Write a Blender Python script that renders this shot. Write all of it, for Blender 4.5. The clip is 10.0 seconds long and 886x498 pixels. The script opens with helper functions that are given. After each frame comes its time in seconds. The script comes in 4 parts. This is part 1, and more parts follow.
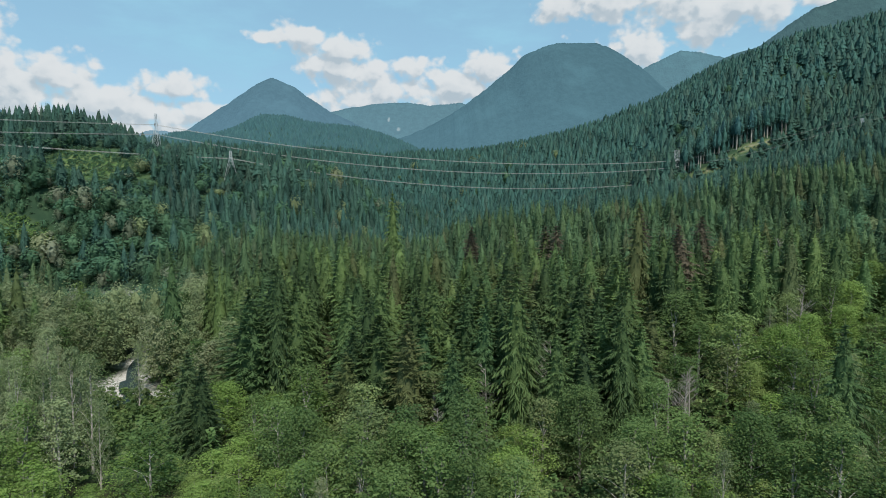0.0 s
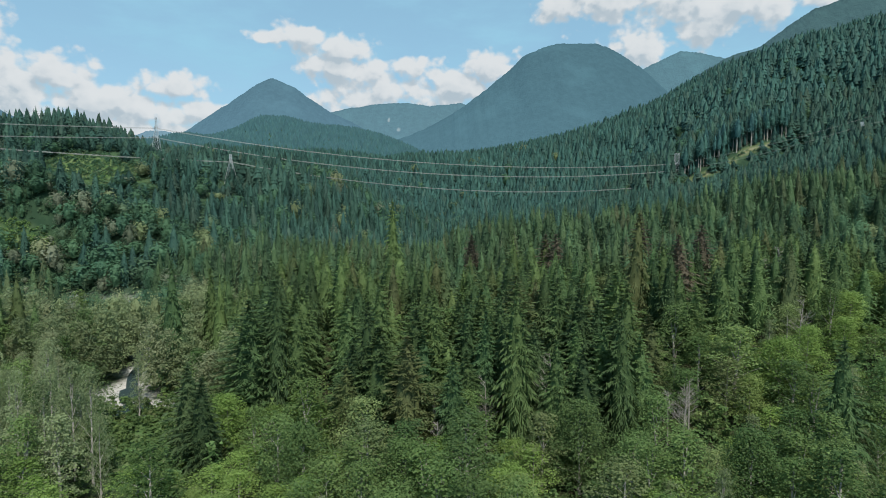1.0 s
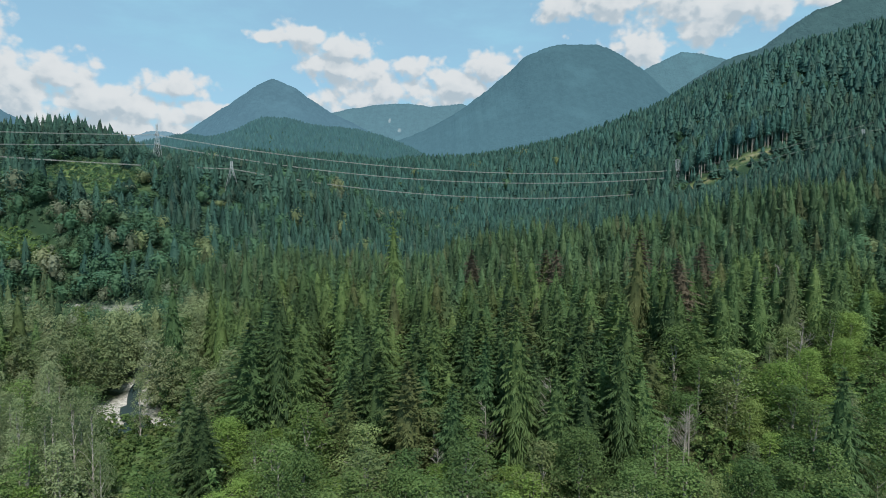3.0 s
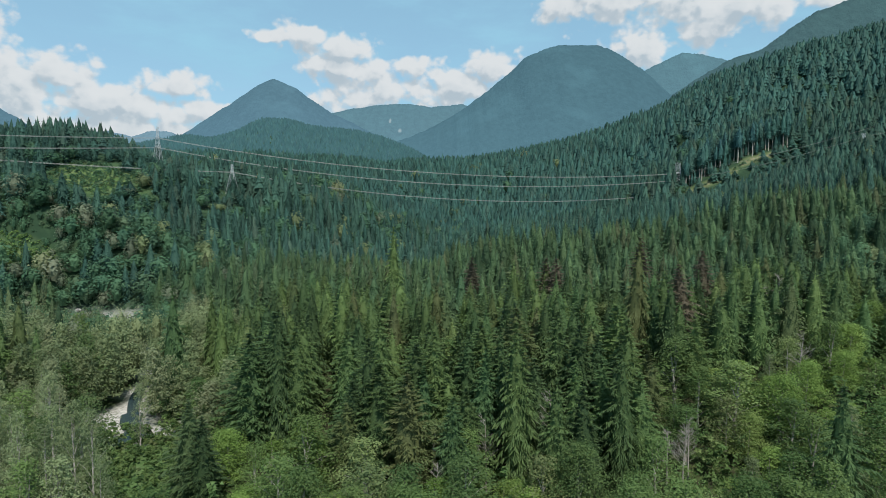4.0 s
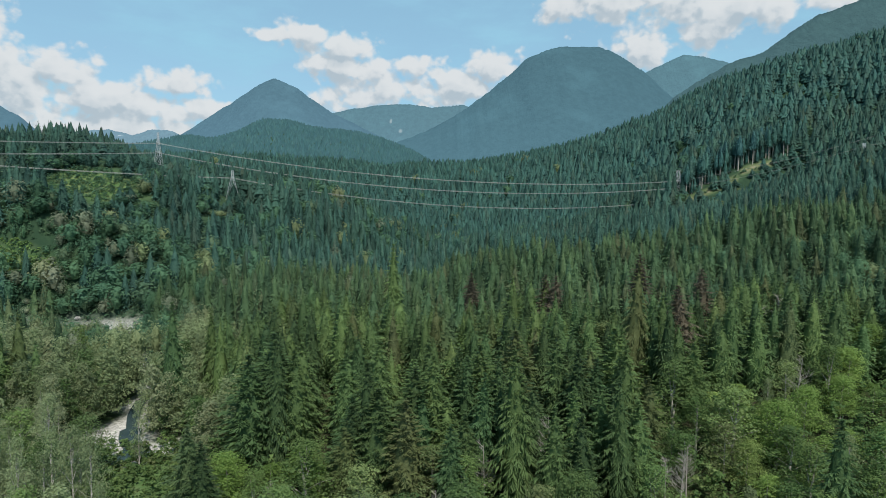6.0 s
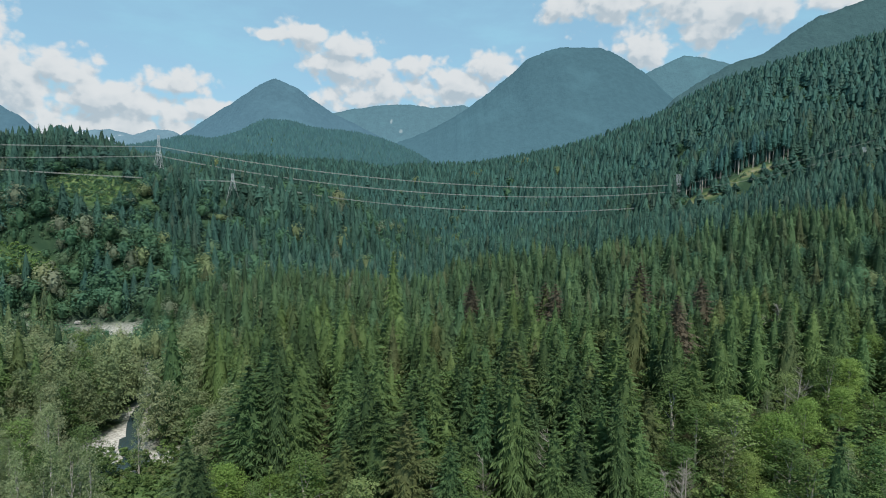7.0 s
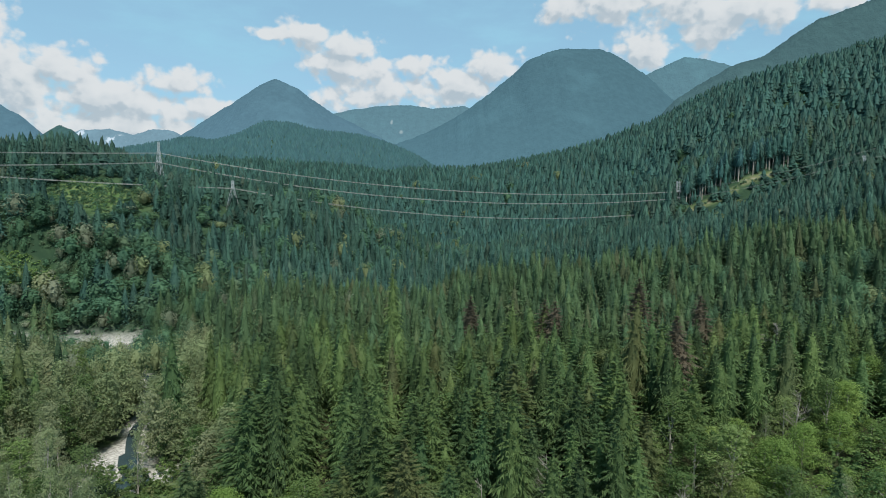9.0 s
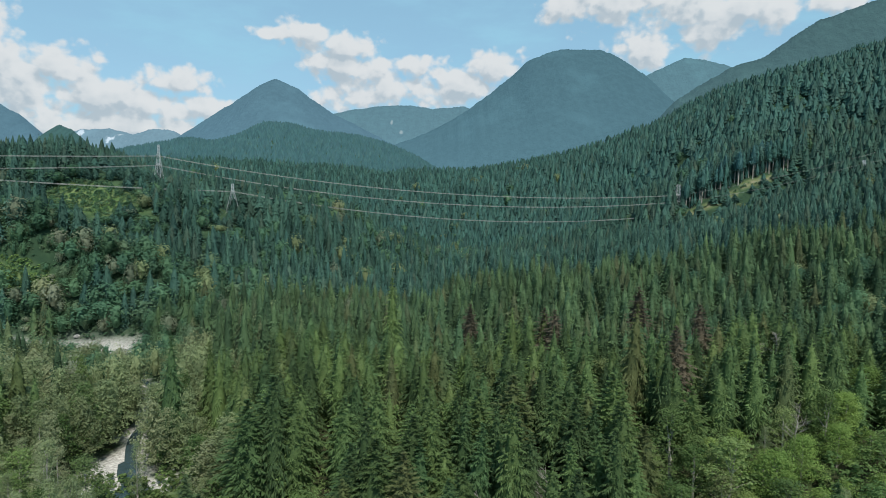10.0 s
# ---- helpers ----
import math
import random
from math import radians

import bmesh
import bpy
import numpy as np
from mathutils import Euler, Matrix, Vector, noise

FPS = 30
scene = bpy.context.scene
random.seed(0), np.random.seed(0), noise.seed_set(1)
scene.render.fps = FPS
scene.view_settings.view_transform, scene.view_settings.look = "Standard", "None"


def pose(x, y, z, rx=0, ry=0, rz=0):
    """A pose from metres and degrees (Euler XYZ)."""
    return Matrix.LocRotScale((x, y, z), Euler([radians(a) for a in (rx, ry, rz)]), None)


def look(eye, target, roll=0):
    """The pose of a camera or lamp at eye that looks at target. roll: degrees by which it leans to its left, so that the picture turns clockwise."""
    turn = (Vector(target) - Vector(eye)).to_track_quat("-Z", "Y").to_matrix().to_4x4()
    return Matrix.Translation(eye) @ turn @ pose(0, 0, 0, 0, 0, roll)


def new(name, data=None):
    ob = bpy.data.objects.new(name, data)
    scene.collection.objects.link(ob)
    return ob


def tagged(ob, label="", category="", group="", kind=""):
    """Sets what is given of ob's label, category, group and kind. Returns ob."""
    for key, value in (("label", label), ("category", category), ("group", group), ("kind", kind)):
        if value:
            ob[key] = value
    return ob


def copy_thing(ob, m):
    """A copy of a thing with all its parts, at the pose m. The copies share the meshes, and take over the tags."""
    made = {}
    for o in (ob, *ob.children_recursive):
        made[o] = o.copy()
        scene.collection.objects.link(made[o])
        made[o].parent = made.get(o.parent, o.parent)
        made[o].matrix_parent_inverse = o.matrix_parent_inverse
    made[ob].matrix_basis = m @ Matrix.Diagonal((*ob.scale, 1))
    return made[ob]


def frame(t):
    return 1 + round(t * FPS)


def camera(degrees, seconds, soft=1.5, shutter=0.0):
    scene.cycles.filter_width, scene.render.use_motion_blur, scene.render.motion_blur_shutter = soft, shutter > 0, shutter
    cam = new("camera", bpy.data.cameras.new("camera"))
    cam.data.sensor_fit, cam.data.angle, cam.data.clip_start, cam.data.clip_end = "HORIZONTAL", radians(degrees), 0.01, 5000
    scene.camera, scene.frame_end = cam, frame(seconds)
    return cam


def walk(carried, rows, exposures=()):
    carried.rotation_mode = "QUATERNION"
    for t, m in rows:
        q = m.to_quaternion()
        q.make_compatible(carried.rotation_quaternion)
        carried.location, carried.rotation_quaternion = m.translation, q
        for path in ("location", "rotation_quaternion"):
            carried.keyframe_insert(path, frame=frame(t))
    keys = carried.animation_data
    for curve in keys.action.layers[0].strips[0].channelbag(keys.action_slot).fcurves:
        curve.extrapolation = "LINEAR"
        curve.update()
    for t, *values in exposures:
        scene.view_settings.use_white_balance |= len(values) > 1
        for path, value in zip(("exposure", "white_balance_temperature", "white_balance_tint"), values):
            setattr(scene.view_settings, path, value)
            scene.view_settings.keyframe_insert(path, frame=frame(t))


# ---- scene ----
cam = camera(71.6, 10.0, 0.25)
METRES, EYE, TILT, LEAN, TURN = 33.0, 60.0, -3.5, 0.0, 0.0
PITCH = 0.25
ROWS = [
    (0.0, 0.0, 0.0, 0.0, 0.0, 0.0, -0.0),
    (0.5, 0.0004, -0.0023, 0.0489, 0.01, -0.0, 0.01),
    (1.0, 0.0005, -0.0038, 0.0974, 0.0, -0.01, -0.03),
    (1.5, 0.0004, -0.0055, 0.1453, 0.02, -0.02, -0.03),
    (2.0, 0.0013, -0.0075, 0.1944, 0.04, -0.03, -0.06),
    (2.5, 0.0016, -0.0089, 0.244, 0.05, -0.06, -0.08),
    (4.0, 0.0034, -0.0142, 0.3925, 0.09, -0.11, -0.19),
    (4.5, 0.0036, -0.0157, 0.4429, 0.1, -0.14, -0.29),
    (5.0, 0.0034, -0.0171, 0.4935, 0.09, -0.18, -0.37),
    (5.5, 0.0035, -0.0184, 0.5445, 0.08, -0.2, -0.48),
    (7.0, 0.0059, -0.0232, 0.6952, 0.1, -0.25, -0.67),
    (7.5, 0.0066, -0.0248, 0.7464, 0.1, -0.26, -0.74),
    (8.0, 0.007, -0.0263, 0.7967, 0.11, -0.26, -0.76),
    (8.5, 0.0076, -0.0276, 0.8479, 0.11, -0.27, -0.8),
    (9.0, 0.0083, -0.0288, 0.899, 0.1, -0.28, -0.83),
    (9.5, 0.0081, -0.0295, 0.9491, 0.08, -0.3, -0.89),
    (10.0, 0.0075, -0.0307, 0.9994, 0.08, -0.33, -0.95),
]
walk(cam, [(t, pose(0, 0, EYE, TILT, LEAN, TURN) @ pose(METRES * x, METRES * y, METRES * z, 90 + PITCH * pitch, roll, yaw)) for t, x, y, z, yaw, pitch, roll in ROWS],
     exposures=[(0.0, 0.0), (10.0, 0.0)])

# ---- sky and sun ----
SUN_ELEVATION, SUN_AZIMUTH = radians(54), radians(164)   # azimuth clockwise from +y
SKY_STRENGTH = 0.125

# cumulus banks: middle and half-size, in radians of bearing and elevation
CLOUDS = [
    (-0.635, 0.225, 0.045, 0.040), (-0.64, 0.18, 0.075, 0.045), (-0.545, 0.186, 0.055, 0.034), (-0.51, 0.145, 0.13, 0.040),
    (-0.408, 0.178, 0.060, 0.025), (-0.43, 0.145, 0.11, 0.035), (-0.218, 0.262, 0.048, 0.024), (-0.168, 0.25, 0.056, 0.026),
    (-0.260, 0.262, 0.038, 0.010), (-0.168, 0.222, 0.058, 0.022), (-0.114, 0.212, 0.056, 0.026), (-0.150, 0.185, 0.066, 0.032),
    (-0.045, 0.224, 0.034, 0.016), (-0.008, 0.213, 0.038, 0.018), (0.070, 0.225, 0.052, 0.032), (-0.040, 0.19, 0.12, 0.028),
    (0.190, 0.315, 0.056, 0.034), (0.278, 0.300, 0.10, 0.042), (0.370, 0.285, 0.115, 0.050), (0.462, 0.290, 0.090, 0.034),
    (0.315, 0.25, 0.056, 0.036), (0.545, 0.285, 0.050, 0.020), (0.015, 0.200, 0.075, 0.034), (-0.095, 0.195, 0.085, 0.030), (-0.50, 0.118, 0.19, 0.034), (-0.61, 0.145, 0.10, 0.045),
]


def node(tree, kind, **inputs):
    n = tree.nodes.new(kind)
    for k, v in inputs.items():
        s = n.inputs[int(k[1:])] if k[0] == "i" and k[1:].isdigit() else n.inputs[k]
        if isinstance(v, bpy.types.NodeSocket):
            tree.links.new(v, s)
        else:
            s.default_value = v
    return n


def calc(tree, op, a, b=0.0, c=0.0, clamp=False):
    n = node(tree, "ShaderNodeMath", i0=a, i1=b, i2=c)
    n.operation, n.use_clamp = op, clamp
    return n.outputs[0]


def vec(tree, op, a, b=(0, 0, 0)):
    n = node(tree, "ShaderNodeVectorMath", i0=a, i1=b)
    n.operation = op
    return n.outputs[1] if op in ("LENGTH", "DOT_PRODUCT") else n.outputs[0]


def smooth(tree, v, lo, hi, to_lo=0.0, to_hi=1.0):
    n = node(tree, "ShaderNodeMapRange")
    n.interpolation_type = "SMOOTHSTEP"
    tree.links.new(v, n.inputs[0])
    for i, x in zip((1, 2, 3, 4), (lo, hi, to_lo, to_hi)):
        n.inputs[i].default_value = x
    return n.outputs[0]


def fbm(tree, v, scale, detail=4.0, rough=0.55, distortion=0.0):
    return node(tree, "ShaderNodeTexNoise", Vector=v, Scale=scale, Detail=detail, Roughness=rough, Distortion=distortion).outputs[0]


def blend(tree, f, a, b):
    n = node(tree, "ShaderNodeMix")
    n.data_type = "RGBA"
    for s, v in ((n.inputs[0], f), (n.inputs[6], a), (n.inputs[7], b)):
        if isinstance(v, bpy.types.NodeSocket):
            tree.links.new(v, s)
        else:
            s.default_value = (*v, 1) if isinstance(v, tuple) else v
    return n.outputs[2]


def cloud_field(t, p):
    """Density of the cumulus at the bearing and elevation p."""
    near = None
    for u, v, ru, rv in CLOUDS:
        d = vec(t, "LENGTH", vec(t, "MULTIPLY", vec(t, "SUBTRACT", p, (u, v, 0)), (1 / ru, 1 / rv, 0)))
        near = d if near is None else calc(t, "SMOOTH_MIN", near, d, 0.22)
    shape = calc(t, "SUBTRACT", 0.99, near)
    shape = calc(t, "MAXIMUM", shape, -1.5)
    wob = vec(t, "ADD", p, vec(t, "MULTIPLY", node(t, "ShaderNodeTexNoise", Vector=p, Scale=30.0, Detail=4.0).outputs["Color"], (0.022, 0.018, 0.0)))
    lump = None
    for scale, share in ((17.0, 0.95), (38.0, 0.6), (85.0, 0.3)):
        cells = node(t, "ShaderNodeTexVoronoi", Vector=vec(t, "MULTIPLY", wob, (1, 1.2, 1)), Scale=scale)
        cells.feature, cells.voronoi_dimensions = "SMOOTH_F1", "2D"
        cells.inputs["Smoothness"].default_value = 0.35
        v = calc(t, "MULTIPLY", calc(t, "SUBTRACT", 0.42, cells.outputs["Distance"]), share)
        lump = v if lump is None else calc(t, "ADD", lump, v)
    puff = fbm(t, vec(t, "MULTIPLY", p, (1, 1.2, 1)), 24.0, 9.0, 0.60, 0.1)
    return calc(t, "ADD", shape, calc(t, "ADD", calc(t, "MULTIPLY", lump, 1.0), calc(t, "MULTIPLY", calc(t, "SUBTRACT", puff, 0.5), 1.3)))


world = bpy.data.worlds.new("sky")
scene.world = world
world.use_nodes = True
wt = world.node_tree
wt.nodes.clear()
sky = node(wt, "ShaderNodeTexSky")
sky.sky_type, sky.sun_disc, sky.sun_elevation, sky.sun_rotation = "NISHITA", False, SUN_ELEVATION, SUN_AZIMUTH
sky.altitude, sky.air_density, sky.dust_density, sky.ozone_density = 200.0, 1.0, 0.6, 1.4
way = node(wt, "ShaderNodeTexCoord").outputs["Generated"]
sep = node(wt, "ShaderNodeSeparateXYZ", i0=way)
bearing = calc(wt, "ARCTAN2", sep.outputs[0], sep.outputs[1])
lift = calc(wt, "ARCSINE", sep.outputs[2])
place = node(wt, "ShaderNodeCombineXYZ", i0=bearing, i1=lift).outputs[0]
dens = cloud_field(wt, place)
above = cloud_field(wt, vec(wt, "ADD", place, (0.008, 0.017, 0)))
cover = smooth(wt, dens, -0.08, 0.46)
thick = smooth(wt, above, 0.0, 1.25)
turned = smooth(wt, calc(wt, "SUBTRACT", above, dens), -0.22, 0.34)
thick = calc(wt, "MULTIPLY_ADD", thick, 0.55, calc(wt, "MULTIPLY", turned, 0.5), clamp=True)
cloud_col = blend(wt, thick, (5.9, 6.1, 6.2), (3.6, 4.25, 4.75))
veil = calc(wt, "MULTIPLY", smooth(wt, fbm(wt, vec(wt, "MULTIPLY", place, (1, 3, 1)), 3.5, 5.0, 0.6), 0.42, 0.75), 0.35)
low = smooth(wt, lift, 0.0, 0.22, 0.45, 0.0)
hazy = calc(wt, "ADD", calc(wt, "MAXIMUM", veil, low), 0.55, clamp=True)
sky_col = blend(wt, hazy, sky.outputs[0], (2.65, 5.1, 6.45))
col = blend(wt, calc(wt, "MULTIPLY", cover, 0.94), sky_col, cloud_col)
bg = node(wt, "ShaderNodeBackground", Color=col, Strength=SKY_STRENGTH)
wt.links.new(bg.outputs[0], node(wt, "ShaderNodeOutputWorld").inputs[0])

lamp = bpy.data.lights.new("sun", "SUN")
lamp.energy, lamp.angle, lamp.color = 4.9, radians(0.5), (1.0, 0.955, 0.88)
sun = new("sun", lamp)
to_sun = Vector((math.sin(SUN_AZIMUTH) * math.cos(SUN_ELEVATION), math.cos(SUN_AZIMUTH) * math.cos(SUN_ELEVATION), math.sin(SUN_ELEVATION)))
sun.matrix_world = look((to_sun * 300)[:], (0, 0, 0))


# ---- materials ----
def material(name, rough=0.8):
    m = bpy.data.materials.new(name)
    m.use_nodes = True
    t = m.node_tree
    t.nodes.clear()
    b = node(t, "ShaderNodeBsdfPrincipled", Roughness=rough)
    b.inputs["Specular IOR Level"].default_value = 0.15
    t.links.new(b.outputs[0], node(t, "ShaderNodeOutputMaterial").inputs[0])
    return m, t, b


def leaf_material(name, dark, light, dry, per_tree, through_light=0.25, grain=1.3, cool_share=0.55, tones=0.5, flecks=0.35, relief=0.0, clump=1.6):
    """Foliage: a tint for each tree, lighter and darker sprays within it, some light shining through."""
    m, t, b = material(name, 0.55)
    if per_tree == "object":
        r = node(t, "ShaderNodeObjectInfo").outputs["Random"]
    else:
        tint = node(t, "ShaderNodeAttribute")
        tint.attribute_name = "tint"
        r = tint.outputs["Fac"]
    pos = node(t, "ShaderNodeNewGeometry")
    spray = pos.outputs["Random Per Island"]
    patch = fbm(t, pos.outputs["Position"], grain, 3.0, 0.6)
    f = calc(t, "ADD", calc(t, "MULTIPLY", spray, flecks), calc(t, "MULTIPLY", patch, 0.9))
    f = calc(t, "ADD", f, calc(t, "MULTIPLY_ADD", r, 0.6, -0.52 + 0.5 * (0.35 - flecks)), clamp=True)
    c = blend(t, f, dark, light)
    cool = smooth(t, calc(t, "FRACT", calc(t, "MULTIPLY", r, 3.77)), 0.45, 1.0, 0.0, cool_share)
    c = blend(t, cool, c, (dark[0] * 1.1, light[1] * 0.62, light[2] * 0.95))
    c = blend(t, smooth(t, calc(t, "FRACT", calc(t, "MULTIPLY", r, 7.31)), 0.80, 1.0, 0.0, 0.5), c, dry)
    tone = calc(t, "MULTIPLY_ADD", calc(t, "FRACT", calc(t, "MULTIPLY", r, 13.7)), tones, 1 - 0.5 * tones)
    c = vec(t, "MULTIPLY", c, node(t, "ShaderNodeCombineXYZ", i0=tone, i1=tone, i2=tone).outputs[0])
    t.links.new(c, b.inputs["Base Color"])
    if relief:
        rise = node(t, "ShaderNodeBump", Strength=1.0, Distance=relief, Height=fbm(t, pos.outputs["Position"], clump, 2.0, 0.65)).outputs[0]
        t.links.new(rise, b.inputs["Normal"])
    if through_light:
        tr = node(t, "ShaderNodeBsdfTranslucent", Color=c)
        mix = node(t, "ShaderNodeMixShader", i0=through_light, i1=b.outputs[0], i2=tr.outputs[0])
        out = [n for n in t.nodes if n.type == "OUTPUT_MATERIAL"][0]
        t.links.new(mix.outputs[0], out.inputs[0])
    return m


def plain_material(name, a, b_col, scale, rough=0.85, metal=0.0, bump=0.0, detail=6.0):
    m, t, b = material(name, rough)
    pos = node(t, "ShaderNodeTexCoord").outputs["Object"]
    n1, n2 = fbm(t, pos, scale, detail, 0.6), fbm(t, pos, scale * 0.13, 3.0)
    f = calc(t, "ADD", calc(t, "MULTIPLY", n1, 0.6), calc(t, "MULTIPLY", n2, 0.4))
    t.links.new(blend(t, smooth(t, f, 0.35, 0.65), a, b_col), b.inputs["Base Color"])
    b.inputs["Metallic"].default_value = metal
    if bump:
        t.links.new(node(t, "ShaderNodeBump", Strength=0.6, Distance=bump, Height=n1).outputs[0], b.inputs["Normal"])
    return m


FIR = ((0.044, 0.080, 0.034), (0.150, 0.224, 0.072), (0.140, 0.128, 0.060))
# distance haze put into the needle colours: bluer from belt to belt
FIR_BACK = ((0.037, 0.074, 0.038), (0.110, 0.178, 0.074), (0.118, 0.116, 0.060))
FIR_MID_HAZE = ((0.030, 0.078, 0.060), (0.072, 0.150, 0.106), (0.092, 0.122, 0.084))
FIR_FAR_HAZE = ((0.042, 0.108, 0.094), (0.080, 0.188, 0.148), (0.098, 0.164, 0.126))
FIR_HILL_HAZE = ((0.028, 0.074, 0.080), (0.042, 0.100, 0.100), (0.048, 0.104, 0.098))
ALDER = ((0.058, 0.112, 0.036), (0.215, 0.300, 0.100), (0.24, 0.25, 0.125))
# alder again for farther stands, with haze tinted into the leaf colour
ALDER_HAZE = ((0.048, 0.112, 0.066), (0.130, 0.240, 0.122), (0.18, 0.225, 0.13))
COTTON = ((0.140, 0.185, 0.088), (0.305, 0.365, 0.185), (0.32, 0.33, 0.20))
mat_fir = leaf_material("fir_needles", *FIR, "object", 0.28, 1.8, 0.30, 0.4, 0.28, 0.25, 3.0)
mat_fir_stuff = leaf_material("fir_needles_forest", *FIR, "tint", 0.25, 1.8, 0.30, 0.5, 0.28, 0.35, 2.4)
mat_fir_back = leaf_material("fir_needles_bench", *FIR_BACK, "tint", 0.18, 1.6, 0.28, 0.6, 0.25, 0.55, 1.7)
mat_fir_mid_haze = leaf_material("fir_needles_valley_haze", *FIR_MID_HAZE, "tint", 0.18, 1.3, 0.22, 0.6, 0.22, 0.7, 1.3)
mat_fir_far_haze = leaf_material("fir_needles_slope_haze", *FIR_FAR_HAZE, "tint", 0.3, 0.9, 0.15, 0.6, 0.15, 0.9, 0.9)
mat_fir_hill_haze = leaf_material("fir_needles_hill_haze", *FIR_HILL_HAZE, "tint", 0.0, 0.1, 0.2, 0.25)
mat_alder = leaf_material("alder_leaves", *ALDER, "object", 0.45, 1.3, 0.12, 0.5, 0.22)
mat_alder_stuff = leaf_material("alder_leaves_forest", *ALDER, "tint", 0.42, 1.8, 0.12, 0.5, 0.22, 0.4, 2.2)
mat_alder_haze = leaf_material("alder_leaves_slope_haze", *ALDER_HAZE, "tint", 0.35, 1.2, 0.25, 0.4, 0.15, 0.6, 1.4)
mat_cotton = leaf_material("cottonwood_leaves", *COTTON, "object", 0.45, 1.3, 0.0, 0.4, 0.28)
mat_cotton_stuff = leaf_material("cottonwood_leaves_forest", *COTTON, "tint", 0.42, 1.8, 0.0, 0.4, 0.28, 0.4, 2.2)
MAPLE = ((0.118, 0.200, 0.048), (0.30, 0.42, 0.120), (0.30, 0.36, 0.14))
mat_maple = leaf_material("maple_leaves", *MAPLE, "object", 0.45, 1.3, 0.0, 0.3)
mat_dead_fir = leaf_material("browned_needles", (0.082, 0.074, 0.050), (0.150, 0.128, 0.088), (0.14, 0.115, 0.08), "object", 0.3, 1.3, 0.0)
mat_tan_stuff = leaf_material("tan_leaves_forest", (0.15, 0.188, 0.122), (0.30, 0.340, 0.235), (0.29, 0.31, 0.21), "tint", 0.4, 1.6, 0.0, 0.5, 0.25, 0.5, 1.8)
mat_bark = plain_material("grey_brown_bark", (0.10, 0.075, 0.055), (0.26, 0.22, 0.18), 2.5, 0.9, 0, 0.03)
mat_pale_bark = plain_material("pale_bark", (0.22, 0.20, 0.17), (0.42, 0.40, 0.36), 2.5, 0.85, 0, 0.02)
mat_snag = plain_material("weathered_deadwood", (0.19, 0.17, 0.15), (0.33, 0.31, 0.28), 3.0, 0.9, 0, 0.01)
mat_steel = plain_material("galvanised_steel", (0.42, 0.44, 0.45), (0.60, 0.62, 0.63), 1.2, 0.5, 0.35)
mat_wire = plain_material("bare_aluminium", (0.29, 0.29, 0.28), (0.38, 0.38, 0.36), 0.3, 0.5, 0.1)
mat_rock = plain_material("pale_river_stone", (0.26, 0.25, 0.235), (0.47, 0.455, 0.43), 0.8, 0.9, 0, 0.08)


# ---- shape of the land ----
def ss(a, b, t):
    t = np.clip((np.asarray(t, float) - a) / (b - a), 0, 1)
    return t * t * (3 - 2 * t)


RIVER = [(-900, 60), (-420, 118), (-260, 150), (-160, 180), (-107, 199), (-113, 218), (-126, 250), (-138, 300), (-188, 348), (-240, 371), (-340, 380), (-560, 400)]
RIVER_Z = -3.0


def river_distance(x, y):
    """Distance from the river's middle line; positive on its right bank, negative on its left."""
    best, side = np.full(np.shape(x), 1e9), np.ones(np.shape(x))
    for (ax, ay), (bx, by) in zip(RIVER[:-1], RIVER[1:]):
        ux, uy = bx - ax, by - ay
        s = np.clip(((x - ax) * ux + (y - ay) * uy) / (ux * ux + uy * uy), 0, 1)
        d = np.hypot(x - ax - s * ux, y - ay - s * uy)
        side = np.where(d < best, np.where(ux * (y - ay) - uy * (x - ax) > 0, -1.0, 1.0), side)
        best = np.minimum(best, d)
    return best * side


def waves(x, y, scale, seed):
    r = np.random.RandomState(seed)
    out = 0
    for k in range(6):
        a, p = r.uniform(0, 6.28), r.uniform(0, 6.28)
        w = 6.28 / scale * (0.6 + 0.28 * k)
        out = out + np.sin((x * math.cos(a) + y * math.sin(a)) * w + p) / (1 + 0.5 * k)
    return out / 2.6


# crest of the wooded hill at the head of the valley: across, height
HILL_CREST = [(-2600, 190), (-1300, 225), (-1010, 246), (-873, 272), (-785, 295), (-704, 284), (-616, 309), (-545, 349), (-476, 345),
              (-419, 327), (-264, 310), (-193, 293), (-94, 253), (-24, 212), (60, 165), (240, 130), (2600, 130)]


